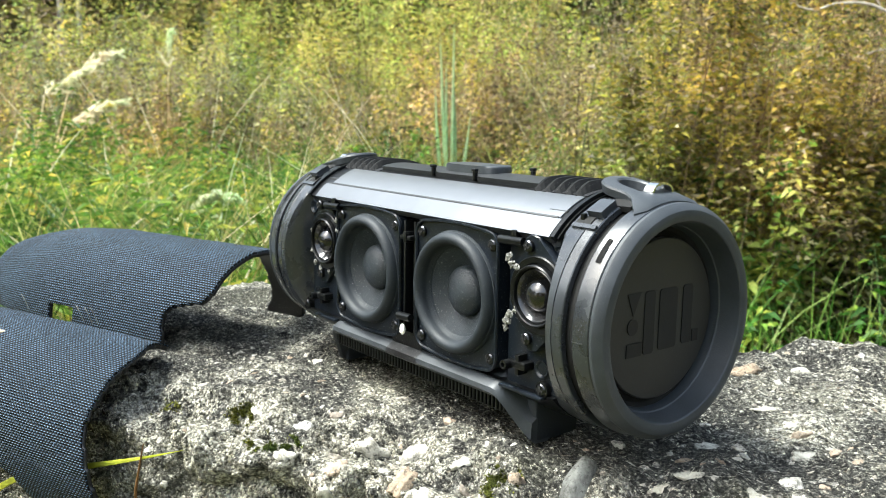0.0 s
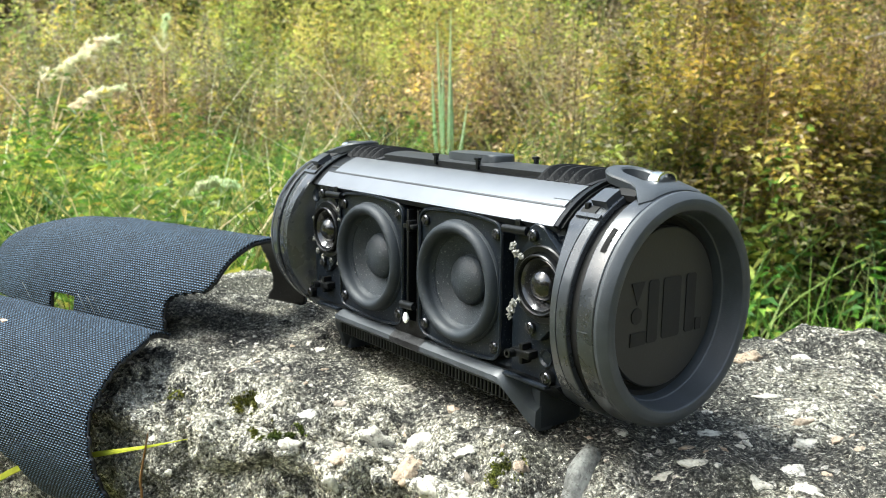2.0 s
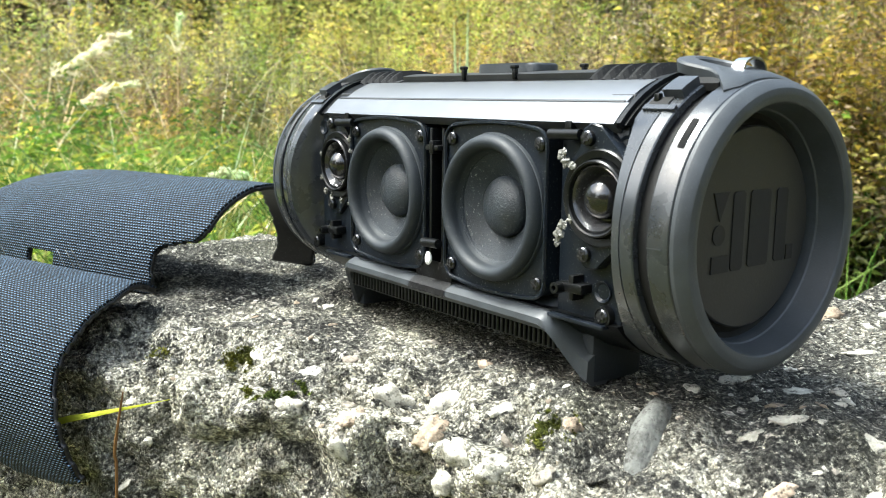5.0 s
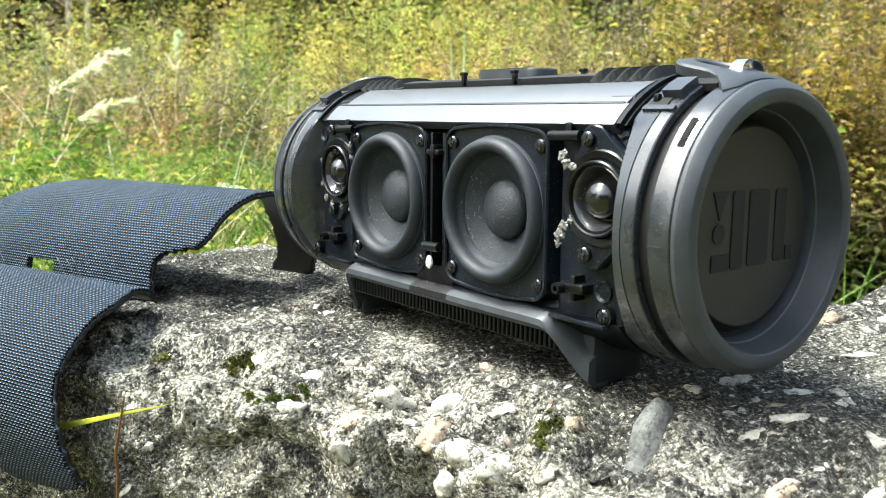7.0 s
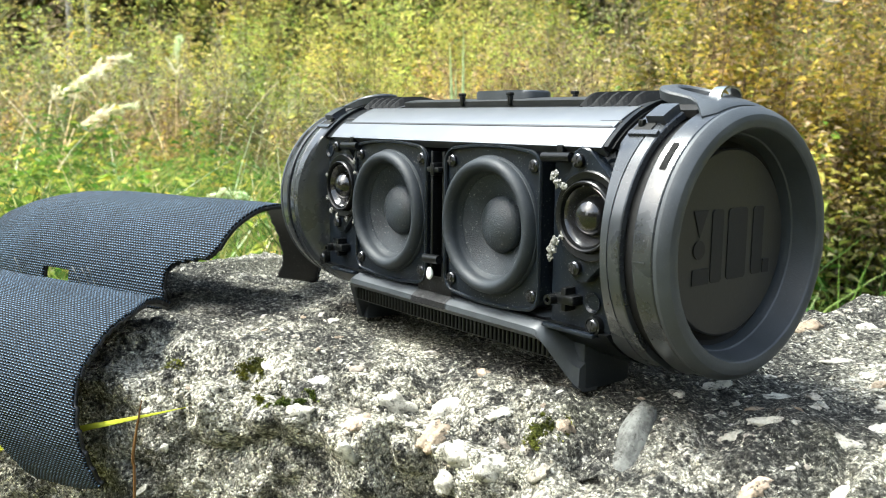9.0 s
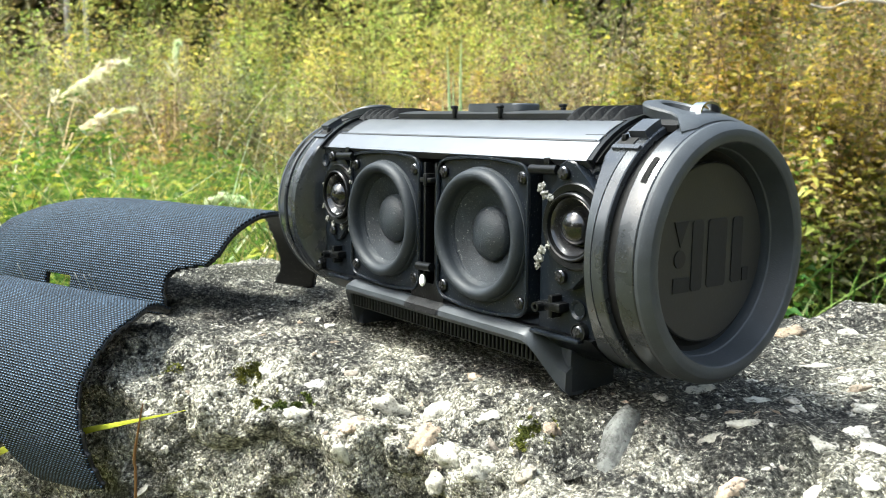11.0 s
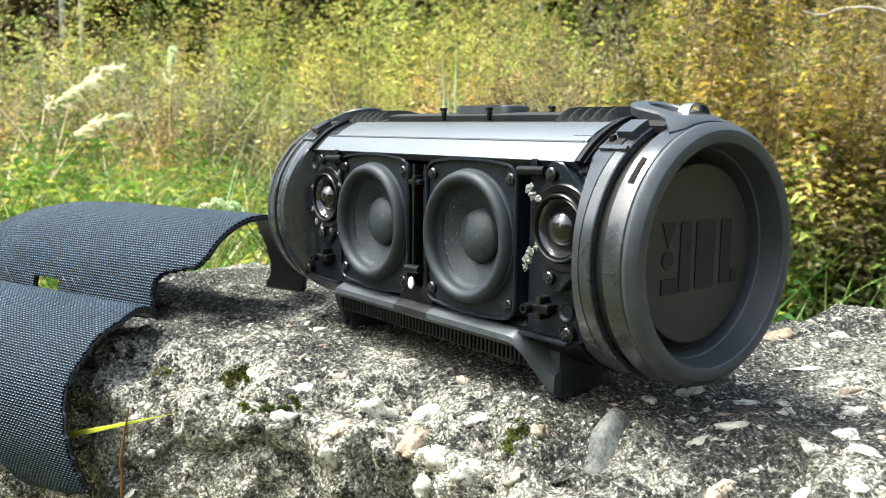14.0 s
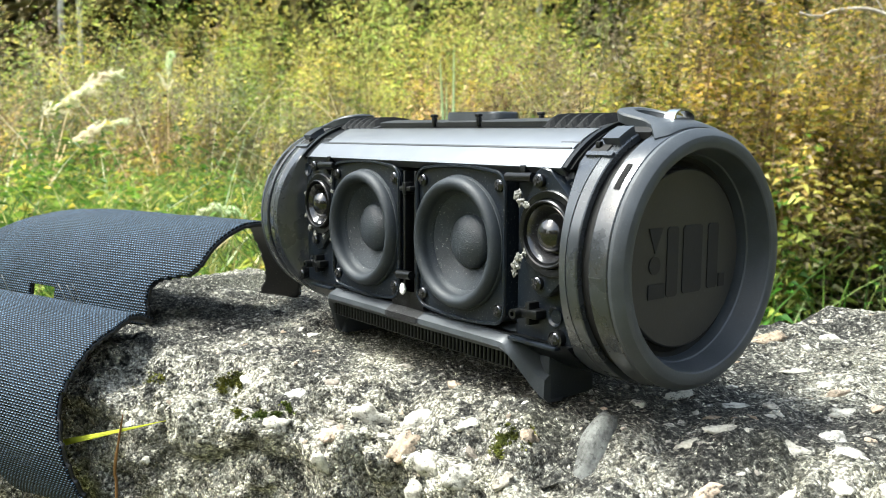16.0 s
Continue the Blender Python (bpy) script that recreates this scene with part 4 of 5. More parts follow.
def blob_bm(c, r, seed, squash=(1, 1, 1), div=3, amp=0.35):
    bm = bmesh.new()
    bmesh.ops.create_icosphere(bm, subdivisions=div, radius=1)
    for v in bm.verts:
        d = 1 + amp * noise.noise(v.co * 1.4 + Vector((seed * 3.7, seed, 2))) + amp * 0.4 * noise.noise(v.co * 3.5 + Vector((seed, 5, 1)))
        v.co = Vector([a + r * d * k * q for a, k, q in zip(c, v.co, squash)])
    return bm


def tweeter(cx, cz, back, wide):
    """The dome sits aside of its two screws; wide scales the round base."""
    sx = cx - 0.0065
    plate = [(sx - 0.0050, cz + 0.0180), (sx - 0.0035, cz + 0.0250), (sx + 0.0005, cz + 0.0272), (sx + 0.0050, cz + 0.0262), (cx + 0.0140, cz + 0.0120), (cx + 0.0140, cz - 0.0120),
             (sx + 0.0050, cz - 0.0268), (sx, cz - 0.0272), (sx - 0.0040, cz - 0.0245), (cx - 0.0165, cz - 0.0125), (cx - 0.0165, cz + 0.0125)]
    tw = part("tweeter", holed_plate(dense(plate), cx, cz, 0.0115, 0.0055, back), BAFFLE, speaker, "small tweeter glued to its plate")

    def ring(prof, steps=56):
        return front_lathe(cx, cz, [(back + y, r) for y, r in prof], steps)

    w = wide
    part("base_ring", ring([(0.0040, 0.0205 * w), (-0.0012, 0.0205 * w), (-0.0018, 0.0198 * w), (-0.0012, 0.0168 * w), (0.0010, 0.0160 * w)]), BLACK, tw)
    part("rim", ring([(0.001, 0.0163 * w), (-0.0034, 0.0160 * w), (-0.0040, 0.0154 * w), (-0.0036, 0.0147 * w), (-0.0012, 0.0142 * w)]), BLACK, tw)
    part("waveguide", ring([(-0.0018, 0.0148 * w), (-0.0026, 0.0134 * w), (-0.0008, 0.0120 * w), (0.0020, 0.0104 * w), (0.0030, 0.0084), (0.0028, 0.0068)]), CLEARISH, tw, "polished dark waveguide")
    dome = [(0.0026, 0.0080)] + [(0.0012 - 0.0064 * math.sin(radians(10 * k)), 0.0076 * math.cos(radians(10 * k))) for k in range(9)] + [(-0.0052, 0.0)]
    part("dome", ring(dome, 40), SHINY, tw, "shiny black dome")
    screw(sx, back - 0.0010, cz + 0.0215, tw, 20)
    screw(sx, back - 0.0010, cz - 0.0215, tw, 65)
    return tw


def glue(tw, cx, cz, y, spots):
    for k, (dx, dz, r) in enumerate(spots):
        part("glue_blob", blob_bm((cx + dx, y, cz + dz), r * 0.58, k * 1.3 + dx * 90, (0.85, 0.45, 0.9), 4, 0.8), GLUE, tw, "crusty dried glue")


TW1 = tweeter(0.0905, -0.0180, -0.0012, 0.88)
glue(TW1, 0.0905, -0.0180, -0.0032, ((-0.0185, 0.0150, 0.0036), (-0.0165, 0.0120, 0.0034), (-0.0130, 0.0110, 0.0026), (-0.0190, -0.0150, 0.0040), (-0.0170, -0.0115, 0.0036), (-0.0135, -0.0090, 0.0024), (-0.0200, -0.0185, 0.0026)))
TW2 = tweeter(-0.0995, -0.0180, 0.0014, 0.86)
glue(TW2, -0.0995, -0.0180, -0.0004, ((0.0135, 0.0140, 0.0030), (0.0140, 0.0080, 0.0022), (0.0138, -0.0140, 0.0032), (0.0130, -0.0190, 0.0026), (-0.0120, -0.0150, 0.0030), (-0.0160, -0.0080, 0.0026), (-0.0060, -0.0178, 0.0028), (0.0040, -0.0185, 0.0024), (-0.0165, 0.0050, 0.0022)))

# mounting bosses, pegs and screws of the side fields
for bx in (0.0995, -0.1175):
    lean = 0.0105 if bx > 0 else -0.004
    part("boss", front_lathe(bx - lean, -0.0535, [(0.003, 0.0042), (0.0032, 0.0038), (0.0036, 0.0032), (0.0046, 0.0026), (0.0046, 0)], 24), BAFFLE, speaker)
    part("boss", front_lathe(bx - 0.0020, 0.0010, [(0.004, 0.0040), (0.0032, 0.0038), (0.0036, 0.0030), (0.0044, 0.0022), (0.0044, 0)], 24), BAFFLE, speaker)
    part("screw_seat", front_lathe(bx - 0.0085, -0.0625, [(0.005, 0.0042), (0.0012, 0.0040), (0.0010, 0.0032), (0.0028, 0.0028), (0.0028, 0)], 24), BLACK, speaker)
    screw(bx - 0.0085, 0.0020, -0.0625, speaker, 12)
    px = bx - 0.0225 if bx > 0 else bx + 0.0135
    part("peg", box_bm((px - 0.0050, -0.0020, -0.0555), (px + 0.0060, 0.005, -0.0515), 0.0008), BLACK, speaker)
    part("peg", box_bm((px - 0.0012, -0.0018, -0.0585), (px + 0.0016, 0.005, -0.0485), 0.0006), BLACK, speaker)
    part("peg_tube", front_lathe(px - 0.0050, -0.0540, [(0.001, 0.0024), (-0.0055, 0.0022), (-0.0056, 0.0011), (-0.002, 0.0010), (-0.002, 0)], 16), BLACK, speaker)
for wx in (0.0690, -0.0915):
    part("wire_tube", tube_bm([(wx - 0.006, -0.001, 0.0042), (wx + 0.010, -0.001, 0.0046)], 0.0021, 12), BLACK, speaker)
    part("post", box_bm((wx + 0.0015, -0.0012, 0.0042), (wx + 0.0050, 0.003, 0.0095), 0.0006), BLACK, speaker)
for lo, hi in ((0.0640, 0.0930), (-0.1120, -0.0880)):
    part("seam_ledge", box_bm((lo, -0.0010, -0.0672), (hi, 0.004, -0.0655), 0.0005), BAFFLE, speaker)
# ribs and wires between the two woofers
for dx, y0 in ((-0.0042, 0.0004), (0.0045, 0.0008)):
    part("divider_rib", box_bm((X0 + dx - 0.0009, y0, -0.060), (X0 + dx + 0.0009, 0.006, 0.004), 0.0004), BLACK, speaker)
part("peg", box_bm((X0 - 0.0050, -0.0024, -0.0060), (X0 + 0.0045, 0.003, -0.0035), 0.0007), BLACK, speaker)
part("peg", box_bm((X0 - 0.0012, -0.0030, -0.0075), (X0 + 0.0016, 0.003, -0.0015), 0.0006), BLACK, speaker)
part("wire_tube", tube_bm([(X0 - 0.006, -0.002, -0.0485), (X0 + 0.0055, -0.002, -0.0480)], 0.0022, 12), BLACK, speaker)
part("foam_bit", blob_bm((X0 - 0.0018, -0.0022, -0.0555), 0.0028, 3, (0.8, 0.5, 1.15), 2, 0.15), WHITE, speaker, "white foam crumb")

# tape flap over the rail
rows = []
for i in range(15):
    x = X0 - 0.0155 + 0.0275 * i / 14
    rag = 0.0009 * noise.noise((i * 0.9, 0, 0))
    rows.append([Vector((x, yy, zz + rag * (k / 5))) for k, (yy, zz) in enumerate(((0.0006, -0.0570), (0.0000, -0.0615), (0.0010, -0.0655), (-0.0012, -0.0668), (-0.0035, -0.0684), (-0.0042, -0.0712)))])
bm = grid_bm(rows)
bmesh.ops.solidify(bm, geom=bm.faces[:], thickness=0.0005)
part("tape_flap", bm, TAPE, speaker, "ragged black tape flap")


# front rail with its two feet and ribbed underside
def rail_drop(x):
    return smooth01(0.0735, 0.0915, abs(x))


rows = []
for k in range(61):
    x = -0.0915 + 0.183 * k / 60
    q = rail_drop(x)
    sec = [(0.0115, -0.0620), (-0.0005, -0.0668), (-0.0030, -0.0685), (-0.0034, -0.0710), (-0.0005, -0.0735), (0.008, -0.0740), (0.014, -0.0680)]
    row = []
    for i, (yy, zz) in enumerate(sec):
        low = 1.0 if i in (3, 4, 5) else 0.75
        row.append(Vector((X0 + x * (1 - 0.03 * q), yy + 0.013 * q, zz - 0.0220 * q * low)))
    rows.append(row)
bm = grid_bm(rows, wrap_v=True)
bm.verts.ensure_lookup_table()
bm.faces.new([bm.verts[i] for i in range(7)])
bm.faces.new([bm.verts[60 * 7 + i] for i in range(7)])
rail = part("foot_rail", bm, RUBBER, speaker, "curved grey rubber foot rail")
for s in (-1, 1):
    # darker rubber than the rail: shade under the collar is in the colour
    part("foot", box_bm((X0 + s * 0.0855 - 0.0045, 0.0125, -0.0957), (X0 + s * 0.0855 + 0.0035, 0.042, -0.0740), 0.002), SURROUND, rail)
part("rail_core", box_bm((X0 - 0.079, 0.0045, -0.0825), (X0 + 0.079, 0.055, -0.0720), 0.001), BLACK, rail)
rib = box_bm((-0.0008, -0.0012, -0.0042), (0.0008, 0.0012, 0.0042), 0.0004, 1)
rib_me = bpy.data.meshes.new("rib")
rib.to_mesh(rib_me)
rib.free()
rib_me.materials.append(BLACK)
for k in range(54):
    x = X0 - 0.0765 + 0.153 * k / 53
    shared("rib", rib_me, Matrix.Translation((x, 0.0036, -0.0772)), rail)


# the two ends: collar, groove, rubber ring with strap lug, passive radiator
def end(s):
    def ax(x, c, q):
        return axial(s * x, c, q)

    rows = []
    for k in range(144):
        deg = 360 * k / 144
        near = min(deg, 360 - deg)
        start = min(0.0553, (AY - 0.0040) / max(0.2, math.cos(radians(near)))) if near < 60 else 0.0553
        gap = (0.0553 - start) / 0.0178
        row = [cyl(s * 0.1100, start - 0.004, deg), cyl(s * 0.1122, start, deg)]
        for q in range(1, 7):
            row.append(cyl(s * (0.1122 + 0.0058 * gap * q / 6 + 0.0006 * (q == 6)), start + (0.0553 - start) * min(1, (q / 6) ** 0.8), deg))
        row += [cyl(s * 0.1215, 0.0555, deg), cyl(s * 0.1216, 0.0551, deg), cyl(s * 0.1217, 0.0545, deg)]
        rows.append(row)
    part("collar", grid_bm(rows, wrap_u=True), SATINBLACK, speaker, "satin black collar", True, 24)
    part("collar_band", lathe([(0.1214, 0.0535), (0.1218, 0.0553), (0.1223, 0.0556), (0.1268, 0.0553), (0.1273, 0.0549), (0.1274, 0.0525)], ax, 96), SATINBLACK, speaker, "satin black collar band")
    part("seam_lip", strip_bm(0.0540, 0.0572, 41, 118, min(s * 0.1070, s * 0.1092), max(s * 0.1070, s * 0.1092)), BLACK, speaker)
    part("groove", lathe([(0.1262, 0.0518), (0.1335, 0.0514)], ax, 96), MARK, speaker)
    part("end_band", lathe([(0.1322, 0.0505), (0.1324, 0.0538), (0.1332, 0.0544), (0.1375, 0.0540), (0.1404, 0.0533), (0.1408, 0.0528), (0.1409, 0.0505)], ax, 96), SATINBLACK, speaker, "satin black end band")
    part("mould_line", strip_bm(0.0520, 0.0544, -3.2, -2.8, min(s * 0.1328, s * 0.1385), max(s * 0.1328, s * 0.1385), 2), GREYBAND, speaker)
    slot = []
    for k in range(9):
        deg = 34 + 13 * k / 8
        slot.append([cyl(s * xx, r_, deg) for xx, r_ in ((0.1358, 0.0545), (0.1382, 0.0542))])
    bm = grid_bm(slot)
    bmesh.ops.solidify(bm, geom=bm.faces[:], thickness=0.0008)
    part("slot", bm, MARK, speaker)
    ringp = [(0.1411, 0.0500), (0.1411, 0.0528), (0.1415, 0.0534), (0.1430, 0.0534), (0.1440, 0.0529), (0.1462, 0.0509), (0.1466, 0.0504), (0.1470, 0.0488), (0.1470, 0.0474), (0.1465, 0.0458), (0.1459, 0.0453),
             (0.1412, 0.0444), (0.1366, 0.0432), (0.1360, 0.0427), (0.1330, 0.0424), (0.1290, 0.0410)]
    ring_ob = part("end_ring", lathe(ringp, ax, 96), RUBBER, speaker, "grey rubber end ring", True, 20)
    part("back_plate", lathe([(0.1320, 0.0428), (0.1305, 0.0400), (0.1318, 0.0380), (0.1300, 0.030), (0.1300, 0.0)], ax, 64), MARK, speaker)
    disc = part("passive_radiator", lathe([(0.1310, 0.0368), (0.1348, 0.0372), (0.1354, 0.0366), (0.1356, 0.0200), (0.1356, 0.0)], ax, 96), DISC, speaker, "dark brown-grey passive radiator disc with a worn mark")
    # plain bars stand for the printed mark
    zc = AZ + 0.001
    xx = X0 + s * 0.1357
    shapes = [[(-0.0200, 0.0125), (-0.0125, 0.0125), (-0.0165, 0.0025)]]
    shapes.append([(-0.0165 + 0.0030 * math.cos(2 * math.pi * k / 20), -0.0022 + 0.0036 * math.sin(2 * math.pi * k / 20)) for k in range(20)])
    for lo, hi, drop in ((-0.0100, -0.0040, -0.0155), (-0.0012, 0.0095, -0.0150), (0.0130, 0.0190, -0.0145)):
        shapes.append([(lo, drop + 0.001), (lo + 0.001, drop), (hi - 0.001, drop), (hi, drop + 0.001), (hi, 0.0115), (hi - 0.001, 0.0125), (lo + 0.001, 0.0125), (lo, 0.0115)])
    shapes.append([(-0.0195, -0.0155), (-0.0110, -0.0155), (-0.0110, -0.0095), (-0.0195, -0.0095)])
    shapes.append([(0.0200, -0.0145), (0.0235, -0.0145), (0.0235, -0.0090), (0.0200, -0.0090)])
    for sh in [[(a * 1.17, b2 * 1.03) for a, b2 in sh] for sh in shapes]:
        part("printed_bar", prism_bm([(AY + a, zc + b2) for a, b2 in sh], xx - s * 0.0004, xx + s * 0.0003, lambda a, b2, d: Vector((d, a, b2))), PRINT, disc, smooth=False)
    # strap lug: a rounded tongue on top with an oval hole
    outer, inner = [], []
    nn = 48
    for k in range(nn):
        a = 2 * math.pi * k / nn
        c, q = math.cos(a), math.sin(a)
        if c < 0.0:
            outer.append((0.1165 + 0.0125 * c, 0.0135 * q))
        else:
            lx = 0.1165 + 0.0235 * min(1, c * 1.45)
            flare = 0.0135 + 0.012 * smooth01(0.126, 0.140, lx)
            outer.append((lx, flare * (q if c > 0.69 else math.copysign(1, q) * max(abs(q), 0.999 if abs(q) > 0.7 else abs(q)))))
        inner.append((0.1205 + 0.0095 * c, 0.0068 * q))
    rows = []
    for (ox, ow), (ix, iw) in zip(outer, inner):
        row = []
        for dr, f in ((-0.0045, 0.0), (-0.0008, 0.0), (0.0, 0.10), (0.0002, 0.5), (0.0, 0.9), (-0.0008, 1.0), (-0.0045, 1.0)):
            x = ox + (ix - ox) * f
            w = ow + (iw - ow) * f
            top = 0.0622 - 0.0078 * min(1, max(0, (x - 0.108) / 0.033)) ** 1.3
            row.append(cyl(s * x, top + dr, 88 + math.degrees(w / 0.058)))
        rows.append(row)
    part("strap_lug", grid_bm(rows, wrap_u=True, wrap_v=True), RUBBER, ring_ob, "rubber lug for the strap")
    loop = []
    for k in range(15):
        a = math.pi * k / 14
        loop.append(axial(s * 0.1295, -0.0015 + 0.0062 * math.cos(a), 0.0562 + 0.0042 * math.sin(a) ** 0.8))
    rows = [[p + Vector((s * dx, 0, 0)) + (p - axial(s * 0.1295, -0.0015, 0.0562)).normalized() * dr for dx, dr in ((-0.0026, 0), (0.0026, 0), (0.0026, 0.001), (-0.0026, 0.001))] for p in loop]
    part("strap_loop", grid_bm(rows, wrap_v=True), CHROME, speaker, "bright steel strap loop")
    # latch under the lug, with the notch that it drops into
    def across(a, b2):
        return min(s * a, s * b2), max(s * a, s * b2)

    part("latch", strip_bm(0.0540, 0.0588, 57, 67, *across(0.1178, 0.1262), 6), GREYBAND, speaker, "satin grey latch block")
    part("latch_notch", strip_bm(0.0540, 0.0561, 51.5, 56.5, *across(0.1140, 0.1225), 4), MARK, speaker)
    part("notch_rim", strip_bm(0.0540, 0.0566, 49.0, 51.3, *across(0.1135, 0.1272), 4), SATINBLACK, speaker)
    part("latch_pin", box_bm(tuple(cyl(s * 0.1165, 0.0560, 55) - Vector((0.0012, 0.0012, 0.0010))), tuple(cyl(s * 0.1165, 0.0560, 55) + Vector((0.0012, 0.0012, 0.0022))), 0.0005), BLACK, speaker)
    # raised black strip; the shade under the lug is put into its colour
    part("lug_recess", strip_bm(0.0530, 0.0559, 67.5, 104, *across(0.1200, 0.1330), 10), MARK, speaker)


end(1)
end(-1)

# ---- the two cloth-covered shells ----
def shell(name, origin, along, to_front, up, r, length, keep, label, sag=0.0, rise=1.0, arc=0.0, first=0.0):
    """Half a tube: angle 0 at the front foot, 180 at the back foot; keep(a, deg) tells where there is cloth."""
    na, nd = int(length / 0.0018), 96
    along, to_front, up = Vector(along).normalized(), Vector(to_front).normalized(), Vector(up).normalized()
    bm = bmesh.new()
    uvl = bm.loops.layers.uv.new("UVMap")
    vs = {}
    a0 = -0.045
    for i in range(na + 1):
        a = a0 + length * i / na
        rr = r - sag * max(0, (a - 0.12) / 0.1) ** 2
        for j in range(nd + 1):
            deg = first + (180 - first) * j / nd
            q = radians(deg)
            w = 0.0008 * noise.noise((a * 30, deg * 0.04, r))
            side, high = math.cos(q), math.sin(q)
            if arc:
                ph = radians(arc) * (1 - deg / 90)
                side, high = math.sin(ph) / math.sin(radians(arc)), (math.cos(ph) - math.cos(radians(arc))) / (1 - math.cos(radians(arc)))
            p = Vector(origin) + along * a + (to_front * side + up * (rise * high)) * (rr + w)
            vs[i, j] = (p, a, deg)
    made = {}

    def vert(i, j):
        if (i, j) not in made:
            made[i, j] = bm.verts.new(vs[i, j][0])
        return made[i, j]

    for i in range(na):
        for j in range(nd):
            a, deg = (vs[i, j][1] + vs[i + 1, j][1]) / 2, (vs[i, j][2] + vs[i, j + 1][2]) / 2
            if keep(a, deg):
                quad = ((i, j), (i + 1, j), (i + 1, j + 1), (i, j + 1))
                f = bm.faces.new([vert(*q) for q in quad])
                f.smooth = True
                for lp, q in zip(f.loops, quad):
                    lp[uvl].uv = (vs[q][1] * 1000, radians(vs[q][2]) * r * 1000)
    bmesh.ops.smooth_vert(bm, verts=[v for v in bm.verts if v.is_boundary], factor=0.5, use_axis_x=True, use_axis_y=True, use_axis_z=True)
    outward = sum((f.normal.dot(f.calc_center_median() - Vector(origin) - along * along.dot(f.calc_center_median() - Vector(origin))) for f in bm.faces[:40]), 0.0)
    if outward < 0:
        bmesh.ops.reverse_faces(bm, faces=bm.faces[:])
    me = bpy.data.meshes.new(name)
    bm.to_mesh(me)
    bm.free()
    root = thing(name, Vector(origin) + along * 0.06, label, "speaker cover", "speaker covers")
    inner_me = me.copy()
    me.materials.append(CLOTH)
    inner_me.materials.append(CLOTHBACK)
    for nm, data, th, off in (("cloth", me, 0.0011, -1), ("inner_shell", inner_me, 0.0024, -1)):
        ob = adopt(new(nm, data), root)
        sol = ob.modifiers.new("thickness", "SOLIDIFY")
        sol.thickness, sol.offset = th, off
        if nm == "inner_shell":
            for v in data.vertices:
                rel = v.co - Vector(origin)
                rel -= along * rel.dot(along)
                v.co -= rel.normalized() * 0.0013
            tagged(ob, "black plastic shell inside the cloth")
    return root


def lerp_table(x, tab):
    return float(np.interp(x, [t[0] for t in tab], [t[1] for t in tab]))


def keep_back(a, deg):
    right = lerp_table(deg, [(0, 0.001), (20, 0.004), (26, 0.0), (30, -0.014), (33, -0.028), (41, -0.033), (70, -0.032), (90, -0.034), (120, -0.030), (150, -0.022), (180, -0.013)])
    if a < right:
        return False
    if deg < 14 and 0.099 < a < 0.129:
        return False
    if deg > 112:
        return a < lerp_table(deg, [(112, -0.004), (120, 0.002), (131, 0.010), (150, 0.014), (166, 0.016), (180, 0.026)])
    return True


shell("cloth_cover", (-0.19 - 0.32 * 0.062 + 0.001, -0.072 + 0.947 * 0.062, -0.0965), (-0.948, -0.319, 0), (0.319, -0.948, 0), (0, 0, 1), 0.062, 0.285, keep_back,
      "curved dark blue-grey woven mesh cover standing on the concrete", 0.012)

TIP, LOW = Vector((-0.1675, -0.0730, -0.0913)), Vector((-0.0985, -0.1418, -0.1599))
chord = (LOW - TIP).normalized()
along = Vector((-0.92, -0.39, 0.0209)).normalized()
bulge = along.cross(chord)
if bulge.z < 0:
    bulge = -bulge


RIGHT_CUT = [(-24, 0.0610), (-16, 0.038), (-8, 0.014), (0, -0.0030), (30, 0.0020), (60, 0.0058), (120, -0.0095), (150, -0.0060), (180, -0.0010)]
LEFT_CUT = [(-24, 0.0615), (-4, 0.0630), (12, 0.0690), (30, 0.100), (60, 0.23)]


def keep_front(a, deg):
    # 0 is the low foot in front, 180 the tip on the block
    right = lerp_table(deg, RIGHT_CUT)
    if a < right:
        return False
    if deg > 172 or deg < 60 and a > lerp_table(deg, LEFT_CUT):
        return False
    return True


near_cover = shell("cloth_cover", (TIP + LOW) / 2, along, chord, bulge, (LOW - TIP).length / 2, 0.27, keep_front, "curved dark blue-grey woven mesh cover leaning over the concrete's edge", rise=0.7106, arc=80.9, first=-26.0)

TAG = plastic("pale_woven_tag", (0.55, 0.40, 0.28), 0.7, 0.05, spec=0.3)
part("sewn_tag", box_bm((-0.2375, -0.1605, -0.0826), (-0.2315, -0.1570, -0.0800), 0.0005), TAG, near_cover, "small pale sewn tag")

# ---- gravel, moss and blades on the block ----
def pebble_meshes(mat, count, seed):
    out = []
    for k in range(count):
        bm = blob_bm((0, 0, 0), 1.0, seed + k * 1.7, (1, 1, 1), 3, 0.16 if mat is GREYSTONE else 0.5)
        for v in bm.verts:
            v.co *= 1 + 0.10 * noise.noise(v.co * 4.5 + Vector((seed, k, 0)))
            if mat is GREYSTONE:
                waist = 0.74 + 0.26 * abs(v.co.x) - 0.22 * v.co.x
                v.co.y *= waist
                v.co.z *= 0.8 + 0.2 * waist
        me = bpy.data.meshes.new("pebble")
        bm.to_mesh(me)
        bm.free()
        me.materials.append(mat)
        me.shade_smooth()
        out.append(me)
    return out


STONES = {"mix": pebble_meshes(PEBBLE, 10, 1), "pale": pebble_meshes(PALE, 4, 31), "brown": pebble_meshes(BROWN, 3, 47), "grey": pebble_meshes(GREYSTONE, 2, 63)}


